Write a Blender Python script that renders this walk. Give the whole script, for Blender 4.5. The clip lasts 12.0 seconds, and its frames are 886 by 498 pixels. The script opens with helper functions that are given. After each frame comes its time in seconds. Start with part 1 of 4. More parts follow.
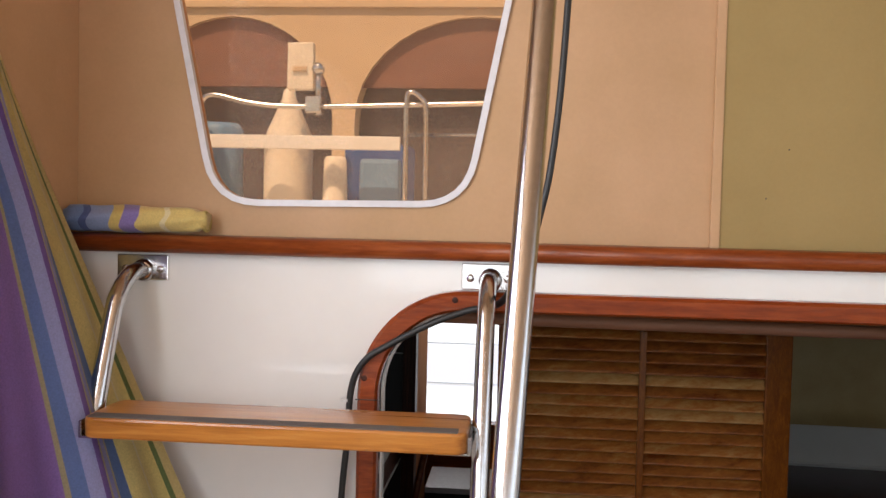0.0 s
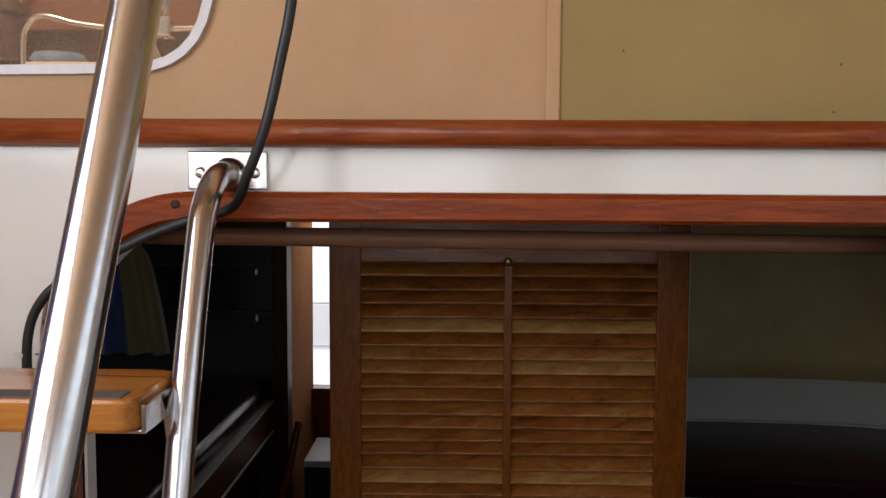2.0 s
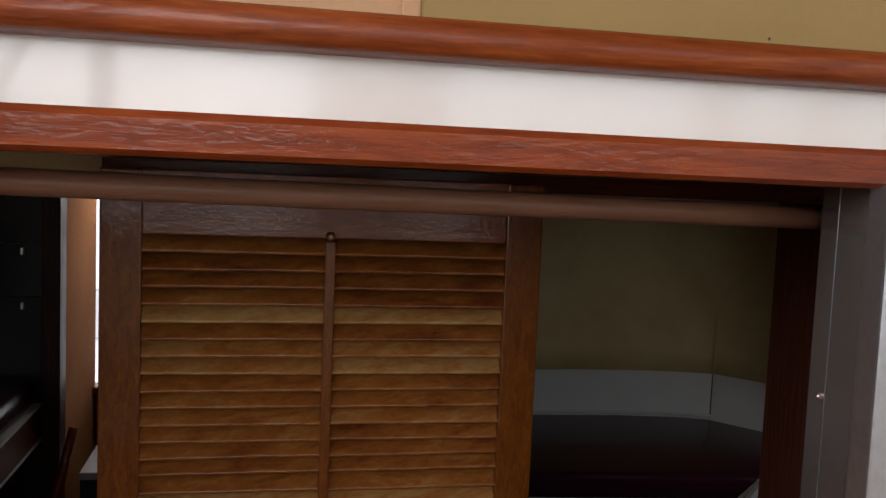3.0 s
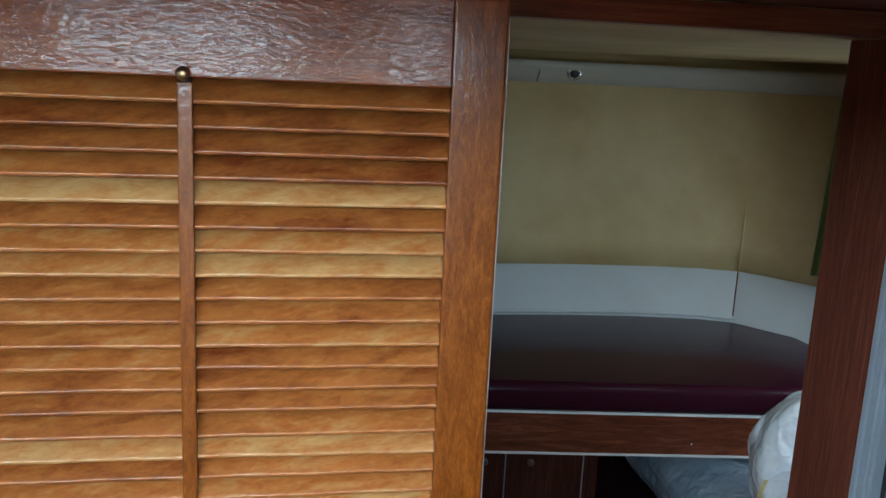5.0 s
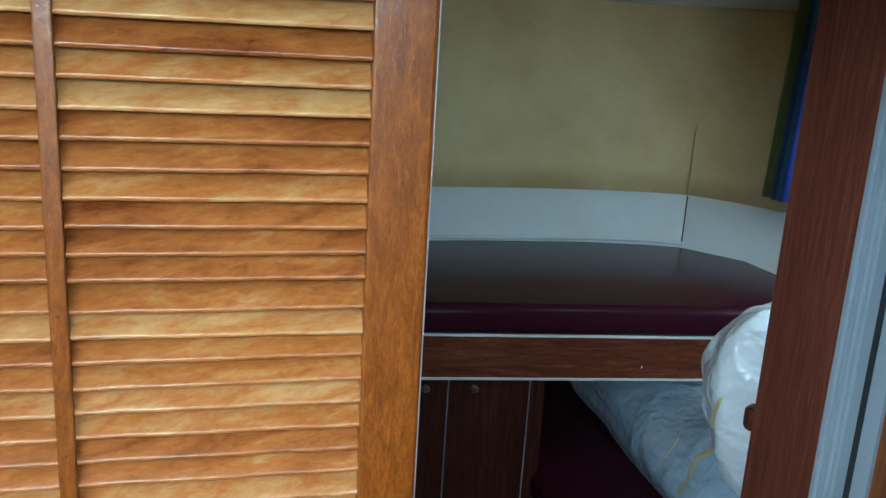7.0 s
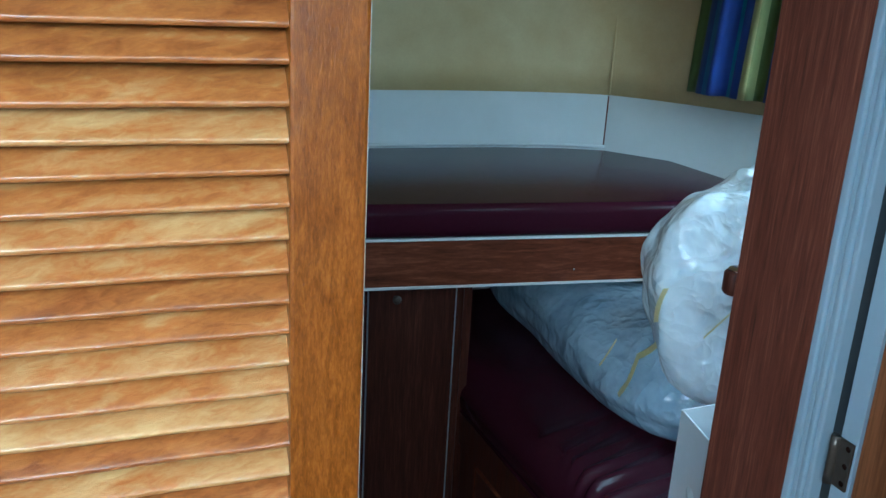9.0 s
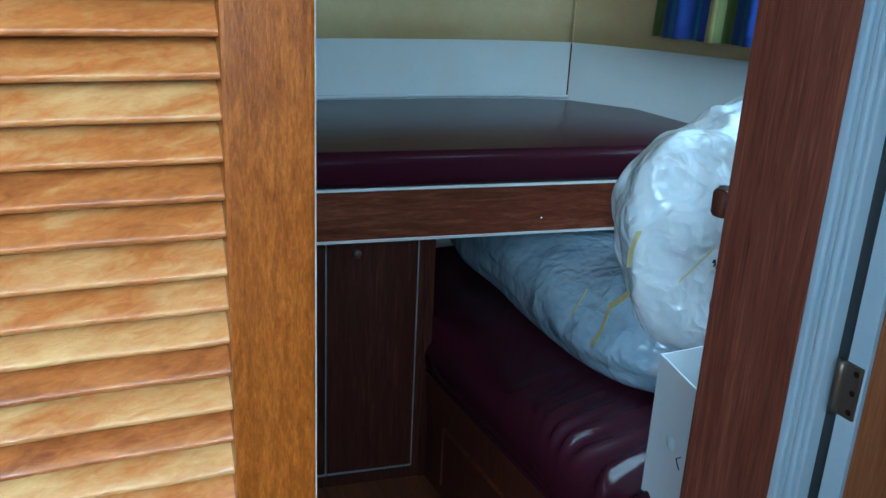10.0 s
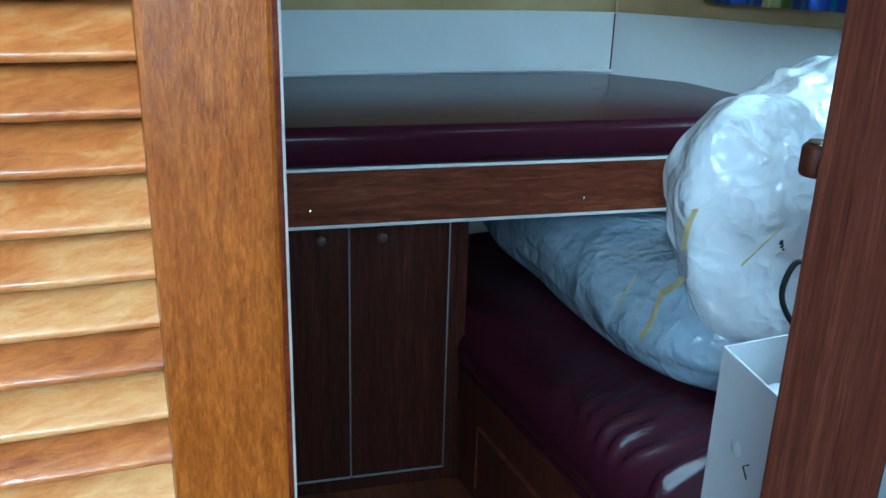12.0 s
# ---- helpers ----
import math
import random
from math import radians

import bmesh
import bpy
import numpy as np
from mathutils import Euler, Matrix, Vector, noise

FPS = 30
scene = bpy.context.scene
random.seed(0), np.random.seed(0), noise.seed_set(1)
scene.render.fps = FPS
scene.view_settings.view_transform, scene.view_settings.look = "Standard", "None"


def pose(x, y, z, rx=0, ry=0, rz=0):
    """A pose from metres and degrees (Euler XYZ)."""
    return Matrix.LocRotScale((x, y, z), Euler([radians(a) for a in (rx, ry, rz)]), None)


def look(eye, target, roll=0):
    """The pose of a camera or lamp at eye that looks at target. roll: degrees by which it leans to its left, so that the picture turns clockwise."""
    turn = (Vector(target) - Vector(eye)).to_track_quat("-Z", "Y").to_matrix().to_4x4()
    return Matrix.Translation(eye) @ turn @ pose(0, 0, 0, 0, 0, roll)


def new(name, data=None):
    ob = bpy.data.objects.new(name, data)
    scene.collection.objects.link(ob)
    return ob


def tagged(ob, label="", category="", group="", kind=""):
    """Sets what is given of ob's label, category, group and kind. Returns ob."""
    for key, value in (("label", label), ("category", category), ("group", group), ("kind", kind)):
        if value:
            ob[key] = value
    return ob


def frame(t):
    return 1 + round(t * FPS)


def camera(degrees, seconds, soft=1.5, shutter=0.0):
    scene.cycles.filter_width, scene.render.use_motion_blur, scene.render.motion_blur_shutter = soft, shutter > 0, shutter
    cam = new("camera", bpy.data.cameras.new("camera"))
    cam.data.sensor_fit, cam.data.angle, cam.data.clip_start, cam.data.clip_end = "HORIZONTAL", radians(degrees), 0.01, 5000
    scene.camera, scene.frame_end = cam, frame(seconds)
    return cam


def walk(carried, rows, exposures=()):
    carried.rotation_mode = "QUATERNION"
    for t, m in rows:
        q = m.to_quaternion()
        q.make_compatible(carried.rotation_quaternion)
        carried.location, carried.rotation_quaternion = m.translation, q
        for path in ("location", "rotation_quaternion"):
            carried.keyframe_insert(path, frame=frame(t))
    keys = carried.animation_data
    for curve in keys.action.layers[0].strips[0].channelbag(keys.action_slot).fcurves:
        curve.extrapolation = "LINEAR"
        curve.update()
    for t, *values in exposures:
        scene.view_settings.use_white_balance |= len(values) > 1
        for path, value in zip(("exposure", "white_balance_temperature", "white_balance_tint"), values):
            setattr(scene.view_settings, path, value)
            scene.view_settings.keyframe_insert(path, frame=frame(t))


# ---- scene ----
import functools

cam = camera(53.7, 12.0)
PATH = [
    (0, (0.006, -0.022, 1.512), (-0.176, 1.968, 1.428), 1.3),
    (0.5, (0.05, 0.082, 1.468), (0.077, 2.079, 1.368), 0.8),
    (1, (0.13, 0.233, 1.441), (0.096, 2.23, 1.348), 0.5),
    (1.5, (0.192, 0.341, 1.414), (0.102, 2.337, 1.326), 0.8),
    (2, (0.205, 0.408, 1.403), (0.161, 2.401, 1.247), 0.3),
    (2.5, (0.197, 0.549, 1.39), (0.35, 2.535, 1.214), 0.6),
    (3, (0.201, 0.694, 1.354), (0.588, 2.649, 1.186), 2.4),
    (3.2, (0.199, 0.74, 1.351), (0.667, 2.673, 1.139), 1.8),
    (3.5, (0.219, 0.785, 1.337), (0.719, 2.702, 1.064), 2.0),
    (3.7, (0.242, 0.82, 1.327), (0.738, 2.736, 1.037), 1.8),
    (5.3, (0.415, 1.125, 1.26), (0.724, 3.054, 0.831), 2.3),
    (5.5, (0.416, 1.131, 1.247), (0.712, 3.062, 0.821), 1.9),
    (6, (0.427, 1.171, 1.221), (0.768, 3.08, 0.729), 2.9),
    (6.5, (0.433, 1.193, 1.184), (0.807, 3.092, 0.681), 2.7),
    (7, (0.444, 1.235, 1.131), (0.916, 3.111, 0.621), 3.4),
    (7.2, (0.441, 1.256, 1.101), (0.957, 3.12, 0.591), 3.4),
    (8.8, (0.448, 1.403, 0.966), (1.122, 3.185, 0.356), 3.6),
    (9, (0.452, 1.416, 0.951), (1.14, 3.191, 0.339), 3.2),
    (9.5, (0.46, 1.443, 0.903), (1.181, 3.191, 0.252), 2.8),
    (10, (0.481, 1.498, 0.859), (1.251, 3.221, 0.197), 2.8),
    (10.5, (0.524, 1.557, 0.806), (1.289, 3.286, 0.154), 2.0),
    (11, (0.537, 1.58, 0.805), (1.239, 3.334, 0.146), 1.3),
    (11.5, (0.552, 1.604, 0.791), (1.23, 3.365, 0.128), 1.2),
    (12, (0.557, 1.641, 0.776), (1.246, 3.392, 0.099), 1.7),
]
EXPOSURES = [(0.0, -0.27, 6500, 10), (0.5, -0.45, 6500, 10), (1.5, -0.65, 6500, 10), (2.5, -0.65, 6500, 11), (3.7, 0.3, 6700, 13), (5.3, 1.95, 5000, -9), (7.2, 2.15, 4800, -14), (9.0, 2.3, 4400, -16), (10.5, 2.4, 4300, -16), (12.0, 2.6, 4250, -16)]
walk(cam, [(t, look(eye, target, roll)) for t, eye, target, roll in PATH], EXPOSURES)

# ---- world, sun, large lights ----
world = bpy.data.worlds.new("sky")
scene.world = world
world.use_nodes = True
wn = world.node_tree.nodes
sky = wn.new("ShaderNodeTexSky")
sky.sky_type, sky.sun_disc, sky.sun_elevation, sky.sun_rotation = "NISHITA", False, radians(60), radians(202)
wn["Background"].inputs["Strength"].default_value = 0.15
world.node_tree.links.new(sky.outputs[0], wn["Background"].inputs["Color"])


def sun_lamp():
    data = bpy.data.lights.new("sun", "SUN")
    data.energy, data.angle, data.color = 4.8, radians(0.6), (1.0, 0.94, 0.85)
    ob = new("sun", data)
    ob.matrix_basis = look((-2.0, -5.0, 9.5), (0.0, 0.0, 0.0))


def window_lamp(name, eye, target, w, h, watts, colour):
    data = bpy.data.lights.new(name, "AREA")
    data.shape, data.size, data.size_y, data.energy, data.color = "RECTANGLE", w, h, watts, colour
    new(name, data).matrix_basis = look(eye, target)


sun_lamp()
window_lamp("aft_opening_light", (-0.18, -1.27, 1.6), (-0.18, 2.0, 1.6), 1.04, 0.88, 11, (0.95, 0.97, 1.0))
window_lamp("aft_corner_light", (1.345, -1.27, 1.6), (1.345, 2.0, 1.6), 1.03, 0.88, 6.5, (0.95, 0.97, 1.0))
window_lamp("starboard_opening_light", (1.96, -0.175, 1.75), (0.0, -0.175, 1.75), 1.95, 0.6, 6, (0.95, 0.97, 1.0))
window_lamp("port_opening_light", (-0.72, -0.05, 1.75), (1.0, -0.05, 1.75), 1.7, 0.6, 37, (0.97, 0.97, 1.0))
window_lamp("cabin_window_light", (2.47, 2.72, 0.92), (1.7, 2.9, 0.1), 0.7, 0.5, 2.9, (0.90, 0.95, 1.0))
window_lamp("port_window_light", (-0.1, 4.09, 1.285), (-0.35, 3.3, 0.4), 0.6, 0.08, 1.6, (0.95, 0.97, 1.0))
# added overhead fill for the sacks; no hatch is known here
window_lamp("cabin_fill_light", (1.58, 2.44, 1.33), (1.62, 2.6, 0.0), 0.30, 0.28, 0.35, (0.90, 0.95, 1.0))


# ---- materials ----
def shader(name, rough=0.5, metal=0.0, coat=0.0):
    m = bpy.data.materials.new(name)
    m.use_nodes = True
    b = m.node_tree.nodes["Principled BSDF"]
    b.inputs["Roughness"].default_value, b.inputs["Metallic"].default_value = rough, metal
    b.inputs["Coat Weight"].default_value, b.inputs["Coat Roughness"].default_value = coat, 0.09
    return m, m.node_tree.nodes, m.node_tree.links, b


def ramp(nodes, stops):
    r = nodes.new("ShaderNodeValToRGB")
    while len(r.color_ramp.elements) < len(stops):
        r.color_ramp.elements.new(0.5)
    for e, (p, c) in zip(r.color_ramp.elements, stops):
        e.position, e.color = p, (*c, 1)
    return r


def coords(nodes, links, scale, random_shift=False, tilt=0.0):
    tc, mp, turn = nodes.new("ShaderNodeTexCoord"), nodes.new("ShaderNodeMapping"), nodes.new("ShaderNodeMapping")
    mp.inputs["Scale"].default_value = scale
    turn.inputs["Rotation"].default_value = (0.0, radians(tilt), 0.0)
    links.new(tc.outputs["Object"], turn.inputs["Vector"])
    links.new(turn.outputs[0], mp.inputs["Vector"])
    if random_shift:
        oi, mul = nodes.new("ShaderNodeObjectInfo"), nodes.new("ShaderNodeMath")
        mul.operation, mul.inputs[1].default_value = "MULTIPLY", 40.0
        links.new(oi.outputs["Random"], mul.inputs[0])
        comb = nodes.new("ShaderNodeCombineXYZ")
        for i in range(3):
            links.new(mul.outputs[0], comb.inputs[i])
        links.new(comb.outputs[0], mp.inputs["Location"])
    return mp


def noise_tex(nodes, links, mp, scale, detail=5.0, rough=0.6, distort=0.0):
    n = nodes.new("ShaderNodeTexNoise")
    n.inputs["Scale"].default_value, n.inputs["Detail"].default_value = scale, detail
    n.inputs["Roughness"].default_value, n.inputs["Distortion"].default_value = rough, distort
    links.new(mp.outputs[0], n.inputs["Vector"])
    return n


def mixed(nodes, links, mode, fac, a, b):
    x = nodes.new("ShaderNodeMix")
    x.data_type, x.blend_type = "RGBA", mode
    if isinstance(fac, float):
        x.inputs[0].default_value = fac
    else:
        links.new(fac, x.inputs[0])
    for sock, v in ((x.inputs[6], a), (x.inputs[7], b)):
        if isinstance(v, tuple):
            sock.default_value = (*v, 1)
        else:
            links.new(v, sock)
    return x.outputs[2]


def bumped(nodes, links, b, height, strength, distance=0.002):
    bp = nodes.new("ShaderNodeBump")
    bp.inputs["Strength"].default_value, bp.inputs["Distance"].default_value = strength, distance
    links.new(height, bp.inputs["Height"])
    links.new(bp.outputs[0], b.inputs["Normal"])


def wood(name, dark, mid, light, grain, rough=0.3, coat=0.4, random_tone=0.0, relief=0.25, blotch=0.5, peel=0.0, tilt=0.0, stops=(0.3, 0.52, 0.72), row_tone=0.0):
    """Grain runs along the axis whose scale in grain is the smallest."""
    m, n, l, b = shader(name, rough, 0.0, coat)
    mp = coords(n, l, grain, random_tone > 0, tilt)
    fine = noise_tex(n, l, mp, 9.0, 8.0, 0.7, 0.6)
    broad = noise_tex(n, l, mp, 1.6, 3.0, 0.5, 1.2)
    b.inputs["Specular IOR Level"].default_value = 0.2
    tone = ramp(n, list(zip(stops, (dark, mid, light))))
    mix = n.new("ShaderNodeMath")
    mix.operation = "ADD"
    a = n.new("ShaderNodeMath")
    a.operation, a.inputs[1].default_value = "MULTIPLY", 1.0 - blotch
    c = n.new("ShaderNodeMath")
    c.operation, c.inputs[1].default_value = "MULTIPLY", blotch
    l.new(fine.outputs["Fac"], a.inputs[0])
    l.new(broad.outputs["Fac"], c.inputs[0])
    l.new(a.outputs[0], mix.inputs[0])
    l.new(c.outputs[0], mix.inputs[1])
    value = mix.outputs[0]
    if random_tone:
        oi, sub, mul, add = (n.new("ShaderNodeObjectInfo"), *(n.new("ShaderNodeMath") for _ in range(3)))
        sub.operation, sub.inputs[1].default_value = "SUBTRACT", 0.5
        mul.operation, mul.inputs[1].default_value = "MULTIPLY", random_tone
        add.operation = "ADD"
        l.new(oi.outputs["Random"], sub.inputs[0])
        l.new(sub.outputs[0], mul.inputs[0])
        l.new(mul.outputs[0], add.inputs[0])
        l.new(value, add.inputs[1])
        value = add.outputs[0]
    if row_tone:
        oi, shift, add = n.new("ShaderNodeObjectInfo"), n.new("ShaderNodeMath"), n.new("ShaderNodeMath")
        shift.operation, shift.inputs[1].default_value, shift.inputs[2].default_value = "MULTIPLY_ADD", row_tone, -0.5 * row_tone
        add.operation = "ADD"
        l.new(oi.outputs["Color"], shift.inputs[0])
        l.new(shift.outputs[0], add.inputs[0])
        l.new(value, add.inputs[1])
        value = add.outputs[0]
    l.new(value, tone.inputs["Fac"])
    l.new(tone.outputs["Color"], b.inputs["Base Color"])
    rr = n.new("ShaderNodeMapRange")
    rr.inputs["To Min"].default_value, rr.inputs["To Max"].default_value = rough * 0.7, rough * 1.5
    l.new(broad.outputs["Fac"], rr.inputs["Value"])
    l.new(rr.outputs[0], b.inputs["Roughness"])
    bumped(n, l, b, fine.outputs["Fac"], relief)
    if peel:
        tc = coords(n, l, tuple((g / max(grain)) ** 0.4 for g in grain))
        lump = noise_tex(n, l, tc, 190.0, 2.0, 0.5, 0.4)
        bp = n.new("ShaderNodeBump")
        bp.inputs["Strength"].default_value, bp.inputs["Distance"].default_value = peel, 0.0009
        l.new(lump.outputs["Fac"], bp.inputs["Height"])
        l.new(bp.outputs[0], b.inputs["Coat Normal"])
    return m


def surface(name, base, vary, rough=0.5, metal=0.0, big=2.0, small=60.0, relief=0.1, coat=0.0, stretch=(1, 1, 1), depth=0.002, grain=0.1):
    """A surface of one colour that drifts towards a second one, at two scales."""
    m, n, l, b = shader(name, rough, metal, coat)
    mp = coords(n, l, stretch)
    wide, fine = noise_tex(n, l, mp, big, 4.0), noise_tex(n, l, mp, small, 6.0, 0.65)
    r1 = ramp(n, [(0.35, (0, 0, 0)), (0.7, (1, 1, 1))])
    l.new(wide.outputs["Fac"], r1.inputs["Fac"])
    col = mixed(n, l, "MIX", r1.outputs["Color"], base, vary)
    r2 = ramp(n, [(0.3, (1 - grain,) * 3), (0.7, (1 + grain * 0.5,) * 3)])
    l.new(fine.outputs["Fac"], r2.inputs["Fac"])
    l.new(mixed(n, l, "MULTIPLY", 1.0, col, r2.outputs["Color"]), b.inputs["Base Color"])
    rr = n.new("ShaderNodeMapRange")
    rr.inputs["To Min"].default_value, rr.inputs["To Max"].default_value = rough * 0.8, min(1.0, rough * 1.25)
    l.new(wide.outputs["Fac"], rr.inputs["Value"])
    l.new(rr.outputs[0], b.inputs["Roughness"])
    bumped(n, l, b, fine.outputs["Fac"], relief, depth)
    return m


def stripes(name, axis, width, bands, rough=0.8):
    """Woven cloth: coloured bands (start 0..1, colour) that repeat every width metres along one axis."""
    m, n, l, b = shader(name, rough)
    tc, sp = n.new("ShaderNodeTexCoord"), n.new("ShaderNodeSeparateXYZ")
    l.new(tc.outputs["UV"], sp.inputs[0])
    d, f = n.new("ShaderNodeMath"), n.new("ShaderNodeMath")
    d.operation, d.inputs[1].default_value = "DIVIDE", width
    f.operation = "FRACT"
    l.new(sp.outputs[axis], d.inputs[0])
    l.new(d.outputs[0], f.inputs[0])
    r = ramp(n, bands)
    r.color_ramp.interpolation = "CONSTANT"
    l.new(f.outputs[0], r.inputs["Fac"])
    mp = coords(n, l, (1, 1, 1))
    weave = noise_tex(n, l, mp, 350.0, 3.0)
    r2 = ramp(n, [(0.3, (0.82, 0.82, 0.82)), (0.7, (1.05, 1.05, 1.05))])
    l.new(weave.outputs["Fac"], r2.inputs["Fac"])
    l.new(mixed(n, l, "MULTIPLY", 1.0, r.outputs["Color"], r2.outputs["Color"]), b.inputs["Base Color"])
    b.inputs["Sheen Weight"].default_value = 0.2
    bumped(n, l, b, weave.outputs["Fac"], 0.25, 0.001)
    return m


def clear_sheet(name, tint, gloss, rough, haze=0.0, haze_colour=(0.8, 0.6, 0.45)):
    m = bpy.data.materials.new(name)
    m.use_nodes = True
    n, l = m.node_tree.nodes, m.node_tree.links
    n.remove(n["Principled BSDF"])
    t, g, d = n.new("ShaderNodeBsdfTransparent"), n.new("ShaderNodeBsdfGlossy"), n.new("ShaderNodeBsdfDiffuse")
    t.inputs["Color"].default_value = (*tint, 1)
    g.inputs["Roughness"].default_value = rough
    d.inputs["Color"].default_value = (*haze_colour, 1)
    m1, m2 = n.new("ShaderNodeMixShader"), n.new("ShaderNodeMixShader")
    fr, mul = n.new("ShaderNodeFresnel"), n.new("ShaderNodeMath")
    fr.inputs["IOR"].default_value = 1.45
    mul.operation, mul.inputs[1].default_value = "MULTIPLY", gloss
    l.new(fr.outputs[0], mul.inputs[0])
    mp = coords(n, l, (1, 1, 1))
    hz = noise_tex(n, l, mp, 5.0, 5.0, 0.6, 0.8)
    hm = n.new("ShaderNodeMath")
    hm.operation, hm.inputs[1].default_value = "MULTIPLY", haze * 2
    l.new(hz.outputs["Fac"], hm.inputs[0])
    l.new(hm.outputs[0], m1.inputs[0])
    l.new(t.outputs[0], m1.inputs[1])
    l.new(d.outputs[0], m1.inputs[2])
    l.new(mul.outputs[0], m2.inputs[0])
    l.new(m1.outputs[0], m2.inputs[1])
    l.new(g.outputs[0], m2.inputs[2])
    l.new(m2.outputs[0], n["Material Output"].inputs["Surface"])
    return m


TAN = surface("tan_vinyl", (0.53, 0.32, 0.175), (0.45, 0.275, 0.135), 0.6, 0, 3, 160, 0.06, grain=0.04)
OLIVE = surface("olive_lining", (0.34, 0.235, 0.085), (0.29, 0.198, 0.069), 0.65, 0, 3, 160, 0.06, grain=0.04)
LINER = surface("cabin_wall_vinyl", (0.52, 0.405, 0.20), (0.42, 0.30, 0.125), 0.6, 0, 3, 120, 0.08, grain=0.05)
GELCOAT = surface("white_gelcoat", (0.80, 0.78, 0.74), (0.76, 0.74, 0.70), 0.10, 0, 4, 30, 0.012, 0.3, grain=0.012)
# a darker white than the bulkhead's gelcoat
BAND = surface("greyer_white_gelcoat", (0.62, 0.62, 0.60), (0.57, 0.565, 0.54), 0.2, 0, 4, 30, 0.015, 0.3, grain=0.015)
# darker and greyer than the cream paint
VALANCE_CREAM = surface("grey_cream_moulding", (0.46, 0.43, 0.35), (0.40, 0.37, 0.29), 0.45, 0, 4, 60, 0.04, grain=0.03)
MAHOGANY = wood("varnished_mahogany", (0.10, 0.014, 0.003), (0.25, 0.045, 0.008), (0.36, 0.088, 0.016), (2.5, 26, 26), 0.3, 0.6, 0, 0.45, 0.5, 0.7)
TRIM_WOOD = wood("varnished_teak_trim", (0.09, 0.016, 0.004), (0.225, 0.048, 0.010), (0.35, 0.098, 0.023), (2.5, 30, 30), 0.36, 0.2, 0, 0.4, 0.45, 0.4)
STILE = wood("varnished_door_frame", (0.075, 0.017, 0.001), (0.19, 0.053, 0.003), (0.32, 0.108, 0.009), (66, 66, 14), 0.32, 0.6, 0, 0.3, 0.42, 0.6)
RAIL = wood("varnished_door_rail", (0.11, 0.022, 0.004), (0.22, 0.055, 0.009), (0.33, 0.105, 0.020), (5, 36, 36), 0.3, 0.7, 0, 0.3, 0.5, 0.8)
SLAT = wood("varnished_slat", (0.13, 0.025, 0.006), (0.35, 0.122, 0.025), (0.53, 0.325, 0.120), (6, 19, 19), 0.3, 0.6, 0.08, 0.4, 0.5, 0.6, 14.0, (0.24, 0.50, 0.78), 0.42)
# dark wood, painted darker still for shade on cupboard and lower berth fronts
LAMINATE = wood("shaded_dark_wood_laminate", (0.013, 0.004, 0.003), (0.048, 0.014, 0.008), (0.115, 0.037, 0.019), (24, 24, 1.2), 0.42, 0.0, 0, 0.1, 0.3)
LAMINATE_H = wood("dark_wood_laminate_lengthwise", (0.035, 0.009, 0.005), (0.13, 0.036, 0.016), (0.26, 0.085, 0.038), (1.3, 26, 30), 0.35, 0.1, 0, 0.1, 0.5)
# a lighter red-brown than the dark laminate
JAMB = wood("red_brown_wood_laminate", (0.032, 0.009, 0.006), (0.11, 0.032, 0.018), (0.22, 0.078, 0.043), (30, 30, 1.3), 0.4, 0.15, 0, 0.1, 0.35)
TREAD = wood("oiled_teak_tread", (0.22, 0.07, 0.013), (0.44, 0.17, 0.033), (0.56, 0.27, 0.065), (1.2, 20, 20), 0.28, 0.4, 0, 0.2)
FLOOR_WOOD = wood("dark_sole_boards", (0.06, 0.022, 0.010), (0.14, 0.05, 0.022), (0.2, 0.08, 0.035), (14, 1.0, 14), 0.4, 0.2)
STEEL = surface("polished_stainless", (0.62, 0.61, 0.61), (0.56, 0.55, 0.55), 0.19, 1.0, 3, 120, 0.02)
BRUSHED = surface("brushed_stainless", (0.55, 0.52, 0.52), (0.48, 0.45, 0.45), 0.26, 0.75, 3, 90, 0.05, 0, (1, 1, 0.05))
ALU = surface("satin_aluminium", (0.62, 0.66, 0.70), (0.54, 0.58, 0.62), 0.32, 0.9, 6, 120, 0.05)
LEAF = wood("orange_brown_laminate", (0.06, 0.018, 0.006), (0.17, 0.062, 0.022), (0.26, 0.10, 0.036), (26, 26, 1.0), 0.4, 0.1, 0, 0.1, 0.4)
RIB = surface("pale_blue_grey_profile", (0.36, 0.41, 0.45), (0.32, 0.37, 0.41), 0.35, 0.2, 6, 120, 0.0, grain=0.02)
BRASS = surface("old_brass", (0.45, 0.36, 0.2), (0.35, 0.27, 0.14), 0.35, 1.0, 8, 120, 0.1)
BURGUNDY = surface("burgundy_vinyl", (0.036, 0.007, 0.015), (0.030, 0.006, 0.012), 0.22, 0, 3, 160, 0.10)
BURGUNDY.node_tree.nodes["Principled BSDF"].inputs["Specular IOR Level"].default_value = 0.15
WHITE_PLASTIC = surface("white_plastic", (0.72, 0.72, 0.70), (0.66, 0.66, 0.64), 0.4, 0, 4, 80, 0.03, grain=0.02)
CREAM = surface("cream_paint", (0.72, 0.66, 0.55), (0.66, 0.60, 0.50), 0.5, 0, 3, 60, 0.05)
BRONZE = surface("dark_bronze", (0.11, 0.085, 0.065), (0.08, 0.06, 0.045), 0.4, 0.6, 10, 120, 0.1)
BLACK = surface("black_rubber", (0.014, 0.014, 0.015), (0.02, 0.02, 0.02), 0.5, 0, 10, 150, 0.1)
